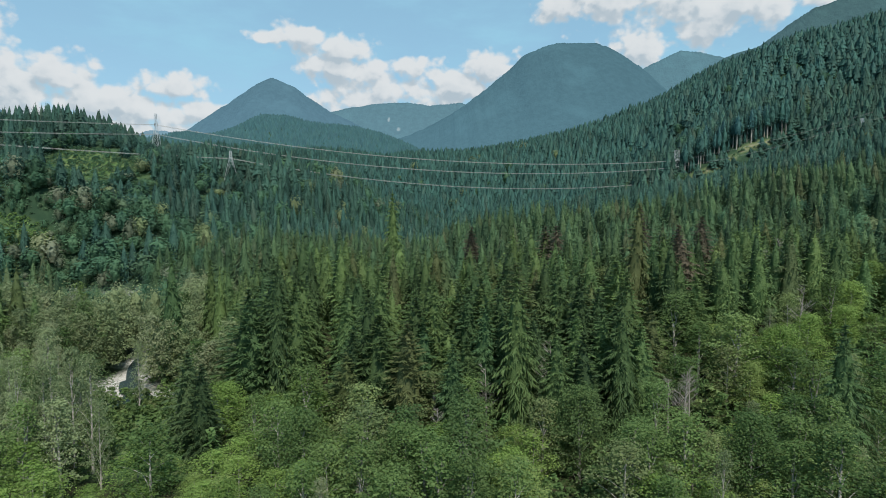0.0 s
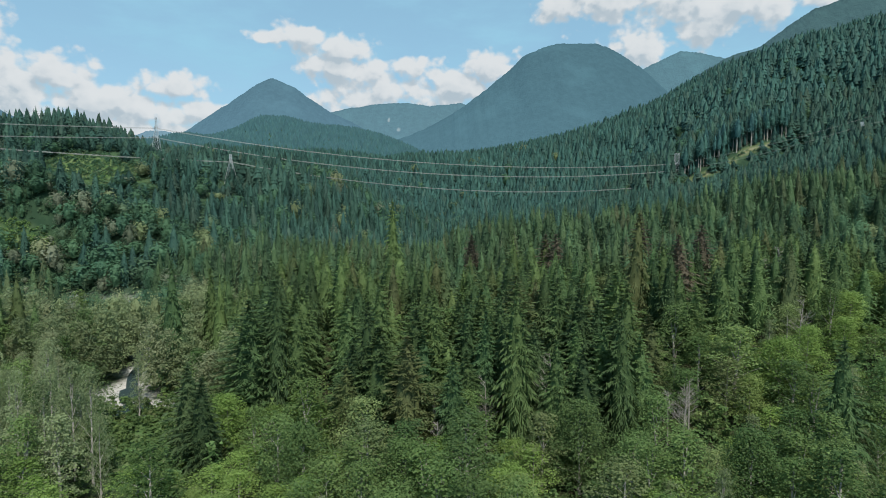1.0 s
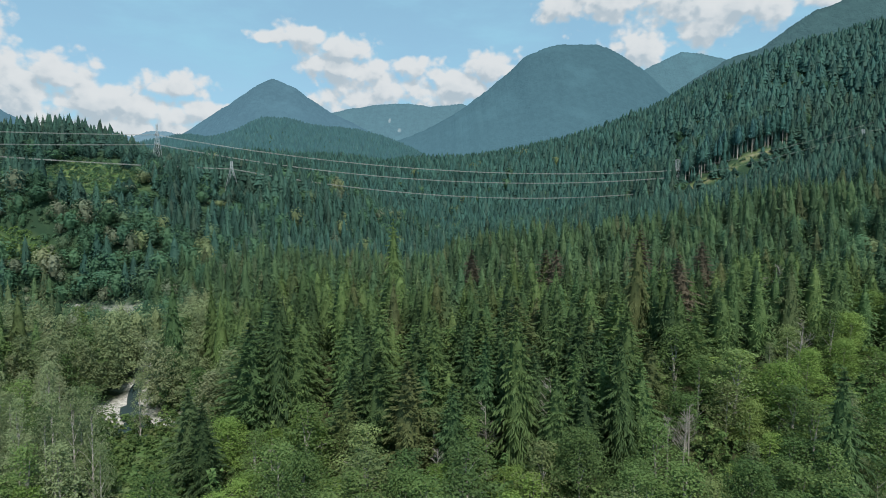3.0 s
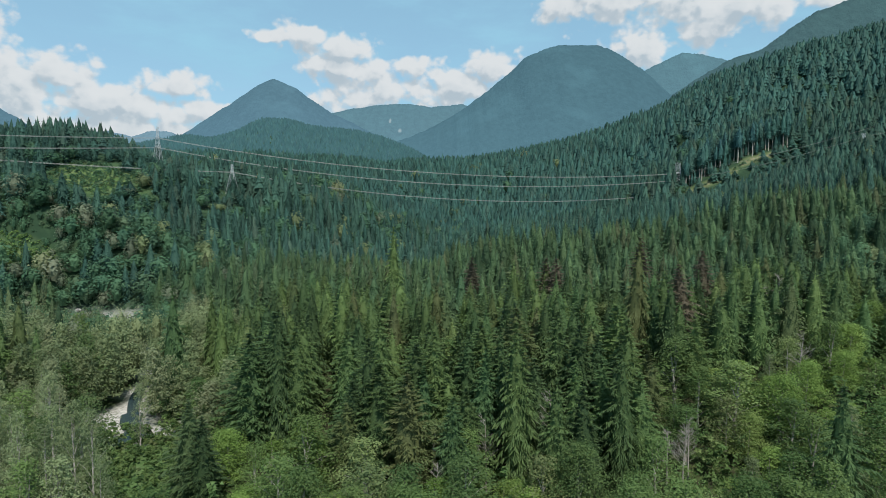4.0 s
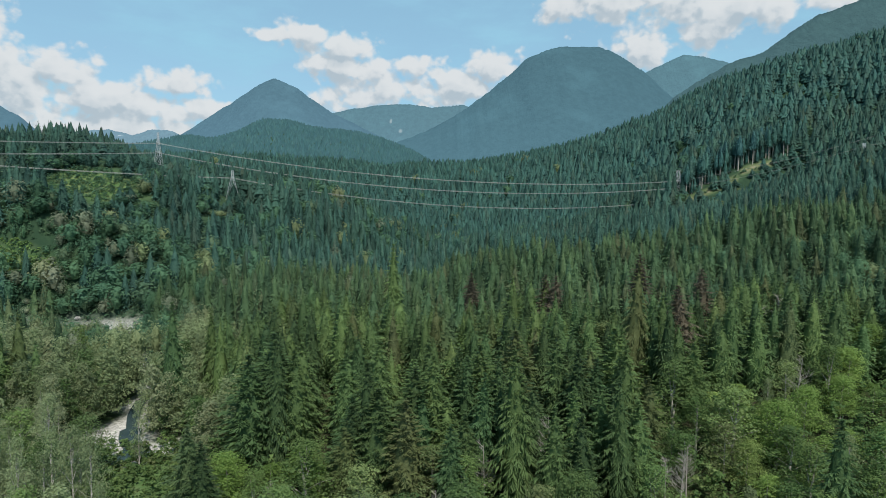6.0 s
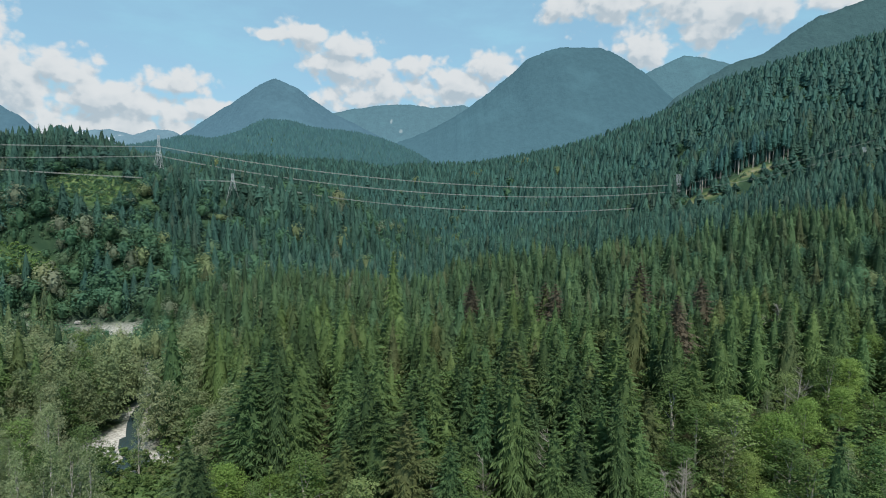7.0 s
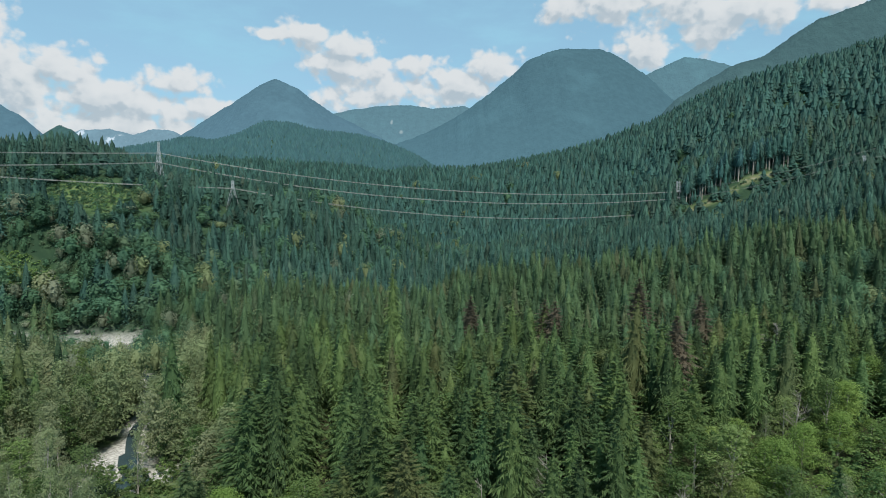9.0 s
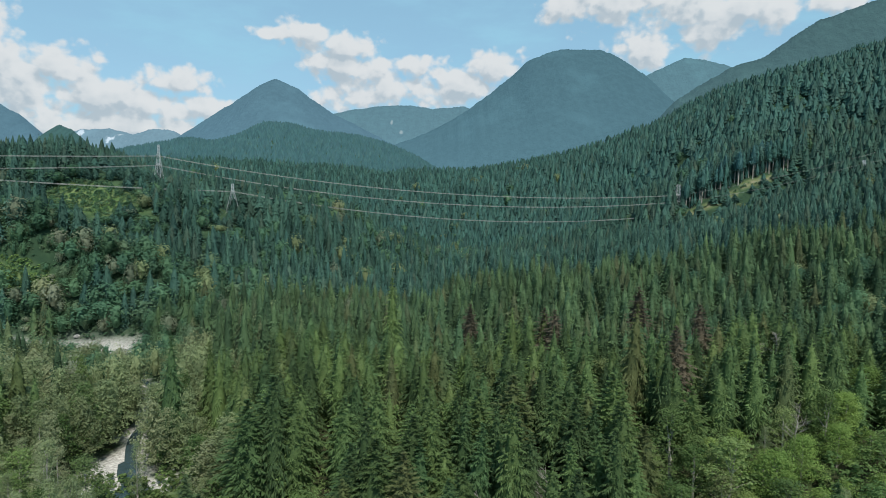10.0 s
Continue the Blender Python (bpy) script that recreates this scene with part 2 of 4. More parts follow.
def ground_z(x, y):
    x, y = np.asarray(x, float), np.asarray(y, float)
    r = river_distance(x, y)
    bank = 3.0 * ss(6, 22, np.abs(r))
    rise = 3 * ss(150, 380, y)
    terrace = 20 * ss(12, 60, r) * ss(140, 205, y + 0.06 * x) * (1 - (1 - ss(-95, -45, x)) * (1 - ss(215, 260, y)))
    floor = 12 * ss(600, 850, y) + 38 * ss(800, 1150, y) + 88 * ss(1000, 2050, y)
    ahead = ss(150, 420, y)
    crest = 623 + 0.21 * (y - 890)
    dx = np.clip(x + 40, 0, None)
    steep = 0.00048 * (1 + 0.24 * np.exp(-((y - 800) / 260) ** 2)) * (1 - 0.24 * ss(1200, 2200, y))
    slope = (steep * np.minimum(dx, crest + 40) ** 2 + 0.05 * np.clip(x - crest, 0, None)) * (0.35 + 0.65 * ahead) * (1 - 0.5 * ss(2250, 2900, y))
    spur = 46 * np.exp(-((x - 300) / 110) ** 2 - ((y - 690) / 75) ** 2)
    left = 105 * ss(-50, -335, x) * ss(365, 548, y + 0.10 * (x + 264)) * (1 - 0.65 * ss(585, 850, y))
    nose = 52 * np.exp(-((x + 112) / 85) ** 2 - ((y - 605) / 95) ** 2)
    knoll = 48 * np.exp(-((x + 292) / 60) ** 2 - ((y - 418) / 25) ** 2)
    swell = 11 * ss(270, 340, y) * ss(-20, 40, x) * (1 - ss(230, 320, x)) * (1 - ss(480, 620, y))
    # the rise that closes the valley, a kilometre off
    r0, r1 = 740 - 60 * ss(200, 330, x), 985 - 150 * ss(200, 380, x)
    reach = np.clip((y - r0) / (r1 - r0), 0, 1)
    bench = (50 + 25 * ss(-320, 0, x) + 12 * np.exp(-((x - 460) / 120) ** 2) - 50 * ss(450, 610, x)) * reach * reach * (3 - 2 * reach) * (1 - 0.8 * ss(1040, 1500, y))
    crest_z = np.interp(x, [a for a, b in HILL_CREST], [b for a, b in HILL_CREST])
    rough = waves(x, y, 70, 3) * (0.4 + 1.2 * ss(12, 60, np.abs(r))) * ss(12, 40, np.abs(r)) + 9 * waves(x, y, 420, 5) * ss(700, 1500, y)
    land = RIVER_Z - 1.2 + bank + rise + terrace + floor + slope + spur + left + nose + knoll + swell + bench + rough
    return land + np.clip(crest_z - land, 0, None) * np.exp(-((y - 1950) / 330) ** 2)


def grid_mesh(name, xs, ys, height):
    gx, gy = np.meshgrid(xs, ys)
    gz = height(gx, gy)
    n, k = len(xs), len(ys)
    co = np.stack([gx, gy, gz], -1).reshape(-1, 3)
    i = (np.arange(k - 1)[:, None] * n + np.arange(n - 1)[None, :]).ravel()
    return fill_mesh(name, co, np.stack([i, i + 1, i + n + 1, i + n], -1)), co


def fill_mesh(name, co, faces, tint=None, smooth_shade=False):
    me = bpy.data.meshes.new(name)
    co, faces = np.ascontiguousarray(co, np.float32), np.ascontiguousarray(faces, np.int32)
    k = faces.shape[1]
    me.vertices.add(len(co))
    me.vertices.foreach_set("co", co.ravel())
    me.loops.add(faces.size)
    me.loops.foreach_set("vertex_index", faces.ravel())
    me.polygons.add(len(faces))
    me.polygons.foreach_set("loop_start", np.arange(0, faces.size, k, dtype=np.int32))
    if smooth_shade:
        me.polygons.foreach_set("use_smooth", np.ones(len(faces), bool))
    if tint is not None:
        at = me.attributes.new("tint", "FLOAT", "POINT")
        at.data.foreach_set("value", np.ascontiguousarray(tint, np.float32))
    me.update(calc_edges=True)
    return me


def joined(pieces):
    """Several (points, triangles) as one."""
    co, tri, n = [], [], 0
    for c, f in pieces:
        co.append(c)
        tri.append(f + n)
        n += len(c)
    return np.concatenate(co), np.concatenate(tri)


# ---- ground, water ----
def clearing_mask(x, y):
    """Where the power line's cut and meadows keep the trees away."""
    left = np.exp(-(((x + 283) / 40) ** 2 + ((y - 499) / 21) ** 2) ** 2)
    cut = (np.abs(y - (640 + 0.10 * (x - 300))) < 2.2 + 2.0 * ss(250, 350, x)) & (x > 248) & (x < 362)
    meadow = np.exp(-(((x + 294) / 36) ** 2 + ((y - 402) / 4) ** 2) ** 2)
    s = np.clip((y - 150) / 50, 0, 1)
    glade = np.exp(-((x + 0.5 * y) / (11 + 5 * s)) ** 4) * ((y > 136) & (y < 212))
    return np.maximum.reduce([left, cut * 1.0, meadow, glade])


def edge_strip(x, y):
    """The open edge of the wood above the cut, where only tall bare trunks stand."""
    d = y - (640 + 0.10 * (x - 300))
    return (d > 0) & (d < 15) & (x > 250) & (x < 366)


def gravel_mask(x, y):
    r = np.abs(river_distance(x, y))
    narrow = np.maximum(ss(214, 222, y) * (1 - ss(335, 350, y)), (1 - ss(-132, -124, x)) * (1 - ss(335, 350, y)))
    bars = np.exp(-(((x + 232) / 52) ** 2 + ((y - 374) / 9.5) ** 2) ** 2) + np.exp(-(((x + 119) / 9) ** 2 + ((y - 223) / 13) ** 2) ** 2) + np.exp(-(((x + 96) / 8.5) ** 2 + ((y - 205) / 7) ** 2) ** 2)
    return np.clip((1 - ss(6 - 3 * narrow, 11 - 6 * narrow, r)) + bars, 0, 1)


xs = np.concatenate([np.linspace(-4800, -900, 14)[:-1], np.linspace(-900, -360, 28)[:-1], np.linspace(-360, 380, 110)[:-1], np.linspace(380, 1000, 60)[:-1], np.linspace(1000, 4800, 14)])
ys = np.concatenate([np.linspace(-1500, 60, 12)[:-1], np.linspace(60, 460, 76)[:-1], np.linspace(460, 760, 40)[:-1], np.linspace(760, 1180, 44)[:-1], np.linspace(1180, 2700, 44)[:-1], np.linspace(2700, 4950, 12)])
me, co = grid_mesh("ground", xs, ys, ground_z)
for key, mask in (("gravel", gravel_mask), ("grass", clearing_mask), ("wood", lambda x, y: ss(190, 420, y)), ("bare", lambda x, y: 0.75 * (clearing_mask(x, y) > 0.4) * (x > 200))):
    me.attributes.new(key, "FLOAT", "POINT").data.foreach_set("value", mask(co[:, 0], co[:, 1]).astype(np.float32))
me.polygons.foreach_set("use_smooth", np.ones(len(me.polygons), bool))
m, t, b = material("forest_floor", 0.95)
pos = node(t, "ShaderNodeNewGeometry").outputs["Position"]
litter = blend(t, smooth(t, fbm(t, pos, 0.35, 6.0, 0.65), 0.4, 0.62), (0.030, 0.032, 0.016), (0.055, 0.085, 0.028))
stones = blend(t, smooth(t, fbm(t, pos, 0.9, 6.0, 0.7), 0.38, 0.62), (0.30, 0.285, 0.26), (0.60, 0.58, 0.54))
turf = blend(t, smooth(t, fbm(t, pos, 0.16, 6.0, 0.65), 0.38, 0.62), (0.060, 0.115, 0.035), (0.125, 0.170, 0.068))
g1, g2, g3 = node(t, "ShaderNodeAttribute"), node(t, "ShaderNodeAttribute"), node(t, "ShaderNodeAttribute")
g1.attribute_name, g2.attribute_name, g3.attribute_name = "gravel", "grass", "wood"
brush = blend(t, smooth(t, fbm(t, pos, 0.05, 6.0, 0.65), 0.4, 0.62), (0.020, 0.044, 0.024), (0.040, 0.074, 0.036))
litter = blend(t, g3.outputs["Fac"], litter, brush)
c = blend(t, g2.outputs["Fac"], litter, turf)
g4 = node(t, "ShaderNodeAttribute")
g4.attribute_name = "bare"
c = blend(t, g4.outputs["Fac"], c, blend(t, smooth(t, fbm(t, pos, 0.2, 6.0, 0.65), 0.4, 0.6), (0.115, 0.135, 0.060), (0.22, 0.185, 0.125)))
c = blend(t, g1.outputs["Fac"], c, stones)
t.links.new(c, b.inputs["Base Color"])
t.links.new(node(t, "ShaderNodeBump", Strength=0.7, Distance=0.4, Height=fbm(t, pos, 1.2, 5.0)).outputs[0], b.inputs["Normal"])
ground = tagged(new("ground", me), "forested valley floor with mossy litter and gravel banks", "ground", kind="structure")
me.materials.append(m)

def bend(a, b, c, d, s):
    """A smooth curve from b to c."""
    return 0.5 * (2 * b + (c - a) * s + (2 * a - 5 * b + 4 * c - d) * s * s + (3 * b - a - 3 * c + d) * s ** 3)


pts = [Vector((x, y, 0)) for x, y in RIVER]
course = [bend(pts[max(0, i - 1)], pts[i], pts[i + 1], pts[min(len(pts) - 1, i + 2)], k / 14) for i in range(len(pts) - 1) for k in range(14)]
strip, faces = [], []
for k, p in enumerate(course):
    ahead = course[min(k + 1, len(course) - 1)] - course[max(k - 1, 0)]
    side = ahead.normalized().cross(Vector((0, 0, 1)))
    w = (4.2 + 0.8 * math.sin(p.y * 0.11)) * (0.45 if 224 < p.y < 340 or p.x < -132 and p.y < 300 else 1.0)
    z = float(RIVER_Z - 0.35 + 3 * ss(150, 380, p.y))
    strip += [(*(p - side * w).xy, z), (*(p + side * w).xy, z)]
for i in range(0, len(strip) - 2, 2):
    faces.append((i, i + 1, i + 3, i + 2))
m, t, b = material("river_water", 0.08)
pos = node(t, "ShaderNodeNewGeometry").outputs["Position"]
t.links.new(blend(t, fbm(t, pos, 0.15, 4.0), (0.015, 0.035, 0.045), (0.05, 0.075, 0.08)), b.inputs["Base Color"])
b.inputs["Specular IOR Level"].default_value = 0.5
t.links.new(node(t, "ShaderNodeBump", Strength=0.35, Distance=0.2, Height=fbm(t, pos, 1.1, 5.0)).outputs[0], b.inputs["Normal"])
me = fill_mesh("river", strip, faces, smooth_shade=True)
me.materials.append(m)
tagged(new("river", me), "narrow dark blue river winding between gravel banks", "river", kind="structure")


# ---- far mountains ----


def mountain(name, crest, away, colour, haze_glow, label, seed, deep=0.26, snow=False, scars=()):
    """A ridge whose crest follows the given (bearing tangent, elevation tangent) marks at the distance away, with gullied flanks."""
    u, v = np.array(crest, float).T
    n, k = 250, 26
    uu = np.linspace(u[0], u[-1], n)
    zc = EYE + away * np.interp(uu, u, v)
    zc = np.convolve(np.pad(zc, 2, "edge"), [0.1, 0.2, 0.4, 0.2, 0.1], "valid")
    zc = zc + np.random.RandomState(int(seed * 10)).normal(size=n) * 1.5 + 4 * waves(uu * away, 0 * uu, 160, int(seed * 10))
    depth = np.concatenate([np.linspace(-1, 0, k - 10) ** 1, np.linspace(0, 0.5, 11)[1:]])
    gx, dv = np.meshgrid(uu * away, depth)
    gy = away + dv * away * deep
    rel = np.abs(dv)
    fall = 1 - rel ** 1.15
    gull = np.zeros_like(gx)
    for i in range(gx.shape[0]):
        for j in range(gx.shape[1]):
            p = Vector((gx[i, j] / 420, gy[i, j] / 900, seed))
            q = Vector((gx[i, j] / 60, gy[i, j] / 60, seed))
            gull[i, j] = noise.fractal(p, 1.0, 2.0, 4) * 60 * min(1, rel[i, j] * 4) + noise.noise(q) * 6
    base = 60.0
    gz = base + (zc[None, :] - base) * np.clip(fall, 0, 1) + gull * np.clip(fall, 0.0, 1)
    co = np.stack([gx, gy, gz], -1).reshape(-1, 3)
    i = (np.arange(k - 1)[:, None] * n + np.arange(n - 1)[None, :]).ravel()
    me = fill_mesh(name, co, np.stack([i, i + 1, i + n + 1, i + n], -1), smooth_shade=True)
    m, t, b = material(name + "_hazed_woods", 0.95)
    pos = node(t, "ShaderNodeNewGeometry").outputs["Position"]
    # forest base colour, already tinted towards blue for haze
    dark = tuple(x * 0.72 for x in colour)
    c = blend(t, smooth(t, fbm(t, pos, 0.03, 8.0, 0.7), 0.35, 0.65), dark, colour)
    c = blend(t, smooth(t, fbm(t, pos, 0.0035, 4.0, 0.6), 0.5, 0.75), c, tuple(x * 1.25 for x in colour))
    if snow:
        c = blend(t, smooth(t, fbm(t, vec(t, "MULTIPLY", pos, (1, 0.4, 1)), 0.006, 5.0, 0.6), 0.60, 0.66), c, (0.34, 0.36, 0.39))
    for sx, sz, rx, rz in scars:
        flat = vec(t, "MULTIPLY", vec(t, "SUBTRACT", pos, (sx, 0, sz)), (1 / rx, 0, 1 / rz))
        edge = calc(t, "ADD", vec(t, "LENGTH", flat), calc(t, "MULTIPLY", fbm(t, pos, 0.03, 4.0), 1.2))
        c = blend(t, smooth(t, edge, 0.9, 1.5, 0.4, 0.0), c, (0.36, 0.35, 0.33))
    t.links.new(c, b.inputs["Base Color"])
    b.inputs["Specular IOR Level"].default_value = 0.0
    # haze put in as emission: light scattered by kilometres of atmosphere before this far backdrop
    b.inputs["Emission Color"].default_value = (*haze_glow, 1)
    # the glow is stronger towards the foot, for thicker haze
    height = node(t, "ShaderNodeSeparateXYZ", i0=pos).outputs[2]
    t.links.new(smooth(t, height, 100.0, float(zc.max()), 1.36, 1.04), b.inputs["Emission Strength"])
    t.links.new(node(t, "ShaderNodeBump", Strength=0.9, Distance=14.0, Height=fbm(t, pos, 0.06, 4.0, 0.7)).outputs[0], b.inputs["Normal"])
    me.materials.append(m)
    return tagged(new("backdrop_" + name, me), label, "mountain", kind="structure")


def marks(*pairs):
    """Crest marks from bearings and elevations in thousandths."""
    return [(a / 1000, e / 1000) for a, e in pairs]

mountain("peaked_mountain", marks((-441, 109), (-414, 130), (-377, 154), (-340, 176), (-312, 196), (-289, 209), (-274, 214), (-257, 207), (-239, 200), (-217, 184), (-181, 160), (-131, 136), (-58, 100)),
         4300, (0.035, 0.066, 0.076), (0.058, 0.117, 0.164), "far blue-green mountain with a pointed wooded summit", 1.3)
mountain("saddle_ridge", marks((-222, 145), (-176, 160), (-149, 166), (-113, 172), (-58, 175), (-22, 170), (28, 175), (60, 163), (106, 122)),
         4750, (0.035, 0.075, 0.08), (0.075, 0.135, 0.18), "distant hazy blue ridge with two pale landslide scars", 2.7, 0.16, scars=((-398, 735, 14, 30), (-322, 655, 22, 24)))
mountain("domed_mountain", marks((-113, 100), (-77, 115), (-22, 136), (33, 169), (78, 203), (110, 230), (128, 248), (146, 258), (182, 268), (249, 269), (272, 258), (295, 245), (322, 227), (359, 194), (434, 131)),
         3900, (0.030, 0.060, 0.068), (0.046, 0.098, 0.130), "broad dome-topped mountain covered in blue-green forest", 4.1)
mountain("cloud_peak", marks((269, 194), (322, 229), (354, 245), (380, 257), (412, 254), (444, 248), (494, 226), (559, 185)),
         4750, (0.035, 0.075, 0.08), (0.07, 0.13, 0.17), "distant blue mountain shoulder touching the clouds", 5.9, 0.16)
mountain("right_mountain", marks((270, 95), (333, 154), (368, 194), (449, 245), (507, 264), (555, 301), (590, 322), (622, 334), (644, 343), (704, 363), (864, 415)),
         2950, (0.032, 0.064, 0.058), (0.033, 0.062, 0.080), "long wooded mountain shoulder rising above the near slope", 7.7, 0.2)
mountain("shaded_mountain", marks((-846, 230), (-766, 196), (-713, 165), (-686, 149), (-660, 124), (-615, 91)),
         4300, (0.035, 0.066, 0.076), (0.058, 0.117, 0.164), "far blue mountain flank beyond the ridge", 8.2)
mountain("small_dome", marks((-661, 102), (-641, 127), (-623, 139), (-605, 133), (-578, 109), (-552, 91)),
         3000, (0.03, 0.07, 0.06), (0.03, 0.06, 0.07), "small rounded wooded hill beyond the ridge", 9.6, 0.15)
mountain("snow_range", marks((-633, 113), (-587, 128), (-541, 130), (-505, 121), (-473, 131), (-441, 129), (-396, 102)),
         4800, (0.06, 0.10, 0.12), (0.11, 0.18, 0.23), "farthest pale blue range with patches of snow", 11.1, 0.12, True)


# ---- trees ----
def tube(points, radii, sides=6):
    co, tri = [], []
    for k, (p, r) in enumerate(zip(points, radii)):
        for s in range(sides):
            a = 6.2832 * s / sides
            co.append((p[0] + r * math.cos(a), p[1] + r * math.sin(a), p[2]))
        if k:
            for s in range(sides):
                i, j = (k - 1) * sides + s, (k - 1) * sides + (s + 1) % sides
                tri += [(i, j, j + sides), (i, j + sides, i + sides)]
    return np.array(co), np.array(tri)


def conifer_crown(rng, h, r, bare, whorls, per, twigs, droop=0.40, gaps=0.05, fine=0.16, lift=0.0):
    """Tier above tier of boughs: each a spine that bends down outwards, with swept twigs on both sides. Unit: metres."""
    f = (np.repeat(np.arange(whorls), per) + rng.uniform(-0.42, 0.42, whorls * per)) / whorls
    f = np.clip(f, 0, 0.97)
    a = np.repeat(rng.uniform(0, 6.28, whorls), per) + np.tile(np.arange(per) * 6.2832 / per, whorls) + rng.uniform(-0.35, 0.35, len(f))
    keep = rng.random_sample(len(f)) > gaps + 0.35 * (np.arange(len(f)) % per >= per * (1.25 - 0.6 * f))
    f, a = f[keep], a[keep]
    side_bulge = 1 + 0.16 * np.sin(2 * a + rng.uniform(0, 6.28)) * np.sin(5 * f + rng.uniform(0, 6.28))
    L = (r * np.minimum(1, 1.65 * (1 - f)) * np.minimum(1, 0.74 + 1.8 * f) * side_bulge + 0.22) * rng.uniform(0.66, 1.18, len(f))
    z0 = h * (bare + (1 - bare) * f)
    up = -0.06 + 0.50 * f ** 1.3 + lift + rng.uniform(-0.08, 0.08, len(f))
    bow = 0.75 * droop * rng.uniform(0.6, 1.4, len(f)) * (1.05 - 0.6 * f)
    n = len(f)
    s = np.clip((np.arange(twigs)[None] + rng.uniform(0, 1, (n, twigs))) / twigs, 0, 1) * 0.86 + 0.14
    side = np.where((np.arange(twigs)[None] + np.arange(n)[:, None]) % 2, 1.0, -1.0)
    L, a, z0, up, bow = (q[:, None] for q in (L, a, z0, up, bow))
    slope = up - 2 * bow * s
    px, py, pz = L * s * np.cos(a), L * s * np.sin(a), z0 + L * (up * s - bow * s * s)
    b = a + side * (1.05 - 0.55 * s) + rng.normal(size=(n, twigs)) * 0.25
    sway = side * rng.uniform(0, 0.14, (n, twigs)) * L * (1.1 - s)
    px, py, pz = px - np.sin(a) * sway, py + np.cos(a) * sway, pz - 0.3 * np.abs(sway)
    tl = ((0.25 if twigs > 11 else 0.34 if twigs > 5 else 0.50) * L * (1.0 - 0.55 * s) + 0.36) * rng.uniform(0.7, 1.25, (n, twigs))
    dz = tl * (slope * 0.8 - rng.uniform(-0.05, 0.42, (n, twigs)))
    wn = tl * fine + 0.05
    tx, ty, tz = np.cos(a) * wn, np.sin(a) * wn, slope * wn
    tilt = rng.uniform(-0.5, 0.5, (n, twigs)) * wn
    co = np.stack([np.stack([px - tx, py - ty, pz - tz - tilt], -1), np.stack([px + tx, py + ty, pz + tz + tilt], -1),
                   np.stack([px + tl * np.cos(b), py + tl * np.sin(b), pz + dz], -1)], 2).reshape(-1, 3)
    pieces = [(co, np.arange(len(co)).reshape(-1, 3))]
    # the dense heart of the crown, and its leader
    k = 7
    ring = [(c * r * rng.uniform(0.8, 1.2) * math.cos(6.2832 * (q + 0.5 * (u % 2)) / k), c * r * rng.uniform(0.8, 1.2) * math.sin(6.2832 * (q + 0.5 * (u % 2)) / k), h * (bare + (1 - bare) * g))
            for u, (g, c) in enumerate(((0.03, 0.46), (0.42, 0.54), (0.76, 0.24))) for q in range(k)] + [(0, 0, h * 0.95)]
    body = [(k * u + q, k * u + (q + 1) % k, k * u + k + q) for u in (0, 1) for q in range(k)] + [(k * u + (q + 1) % k, k * u + k + (q + 1) % k, k * u + k + q) for u in (0, 1) for q in range(k)]
    pieces.append((np.array(ring), np.array(body + [(2 * k + q, 2 * k + (q + 1) % k, 3 * k) for q in range(k)])))
    wl = 0.035 * r
    tip = [(wl * math.cos(2.1 * q), wl * math.sin(2.1 * q), h * 0.94) for q in range(3)] + [(0, 0, h * 1.015)]
    pieces.append((np.array(tip), np.array([(0, 1, 3), (1, 2, 3), (2, 0, 3)])))
    return joined(pieces)


def conifer_tiers(rng, h, r, bare, tiers, sides, ragged=0.3):
    """A farther conifer: skirts of pointed boughs, tier above tier, each hanging over the next one down."""
    pieces = []
    lean, swing = rng.uniform(0, 6.28), rng.uniform(0, 6.28)
    for w in range(tiers):
        f = (w + rng.uniform(-0.2, 0.2)) / tiers
        q = r * min(1, 1.55 * (1 - f)) * min(1, 0.82 + 1.2 * max(f, 0)) + 0.2
        z = h * (bare + (1 - bare) * f)
        rise = h * (1 - bare) / tiers * rng.uniform(1.5, 2.1)
        n = max(5, int(round(sides * (1 - 0.35 * f))))
        a = rng.uniform(0, 6.28) + np.arange(2 * n) * 3.1416 / n + rng.uniform(-0.2, 0.2, 2 * n) * 3.1416 / n
        lob = 1 + 0.20 * np.sin(a + lean) * np.sin(4 * f + swing)
        out = q * lob * np.where(np.arange(2 * n) % 2, 0.54, 1.0) * rng.uniform(1 - ragged, 1 + 0.5 * ragged, 2 * n)
        low = z - out * rng.uniform(0.10, 0.42, 2 * n) + 0.10 * q * (np.arange(2 * n) % 2)
        rim = np.stack([out * np.cos(a), out * np.sin(a), low], -1)
        top = np.stack([0.10 * q * np.cos(a[::2]), 0.10 * q * np.sin(a[::2]), np.full(n, min(z + rise, h))], -1)
        k = np.arange(n)
        j1, j2 = 2 * k, 2 * k + 1
        tri = np.concatenate([np.stack([2 * n + k, (j1 - 1) % (2 * n), j1], -1), np.stack([2 * n + k, j1, j2], -1)])
        pieces.append((np.concatenate([rim, top]), tri))
    w = 0.05 * r
    tip = np.array([(w * math.cos(2.1 * k), w * math.sin(2.1 * k), h * 0.91) for k in range(3)] + [(0, 0, h * 1.02)])
    return joined(pieces + [(tip, np.array([(0, 1, 3), (1, 2, 3), (2, 0, 3)]))])


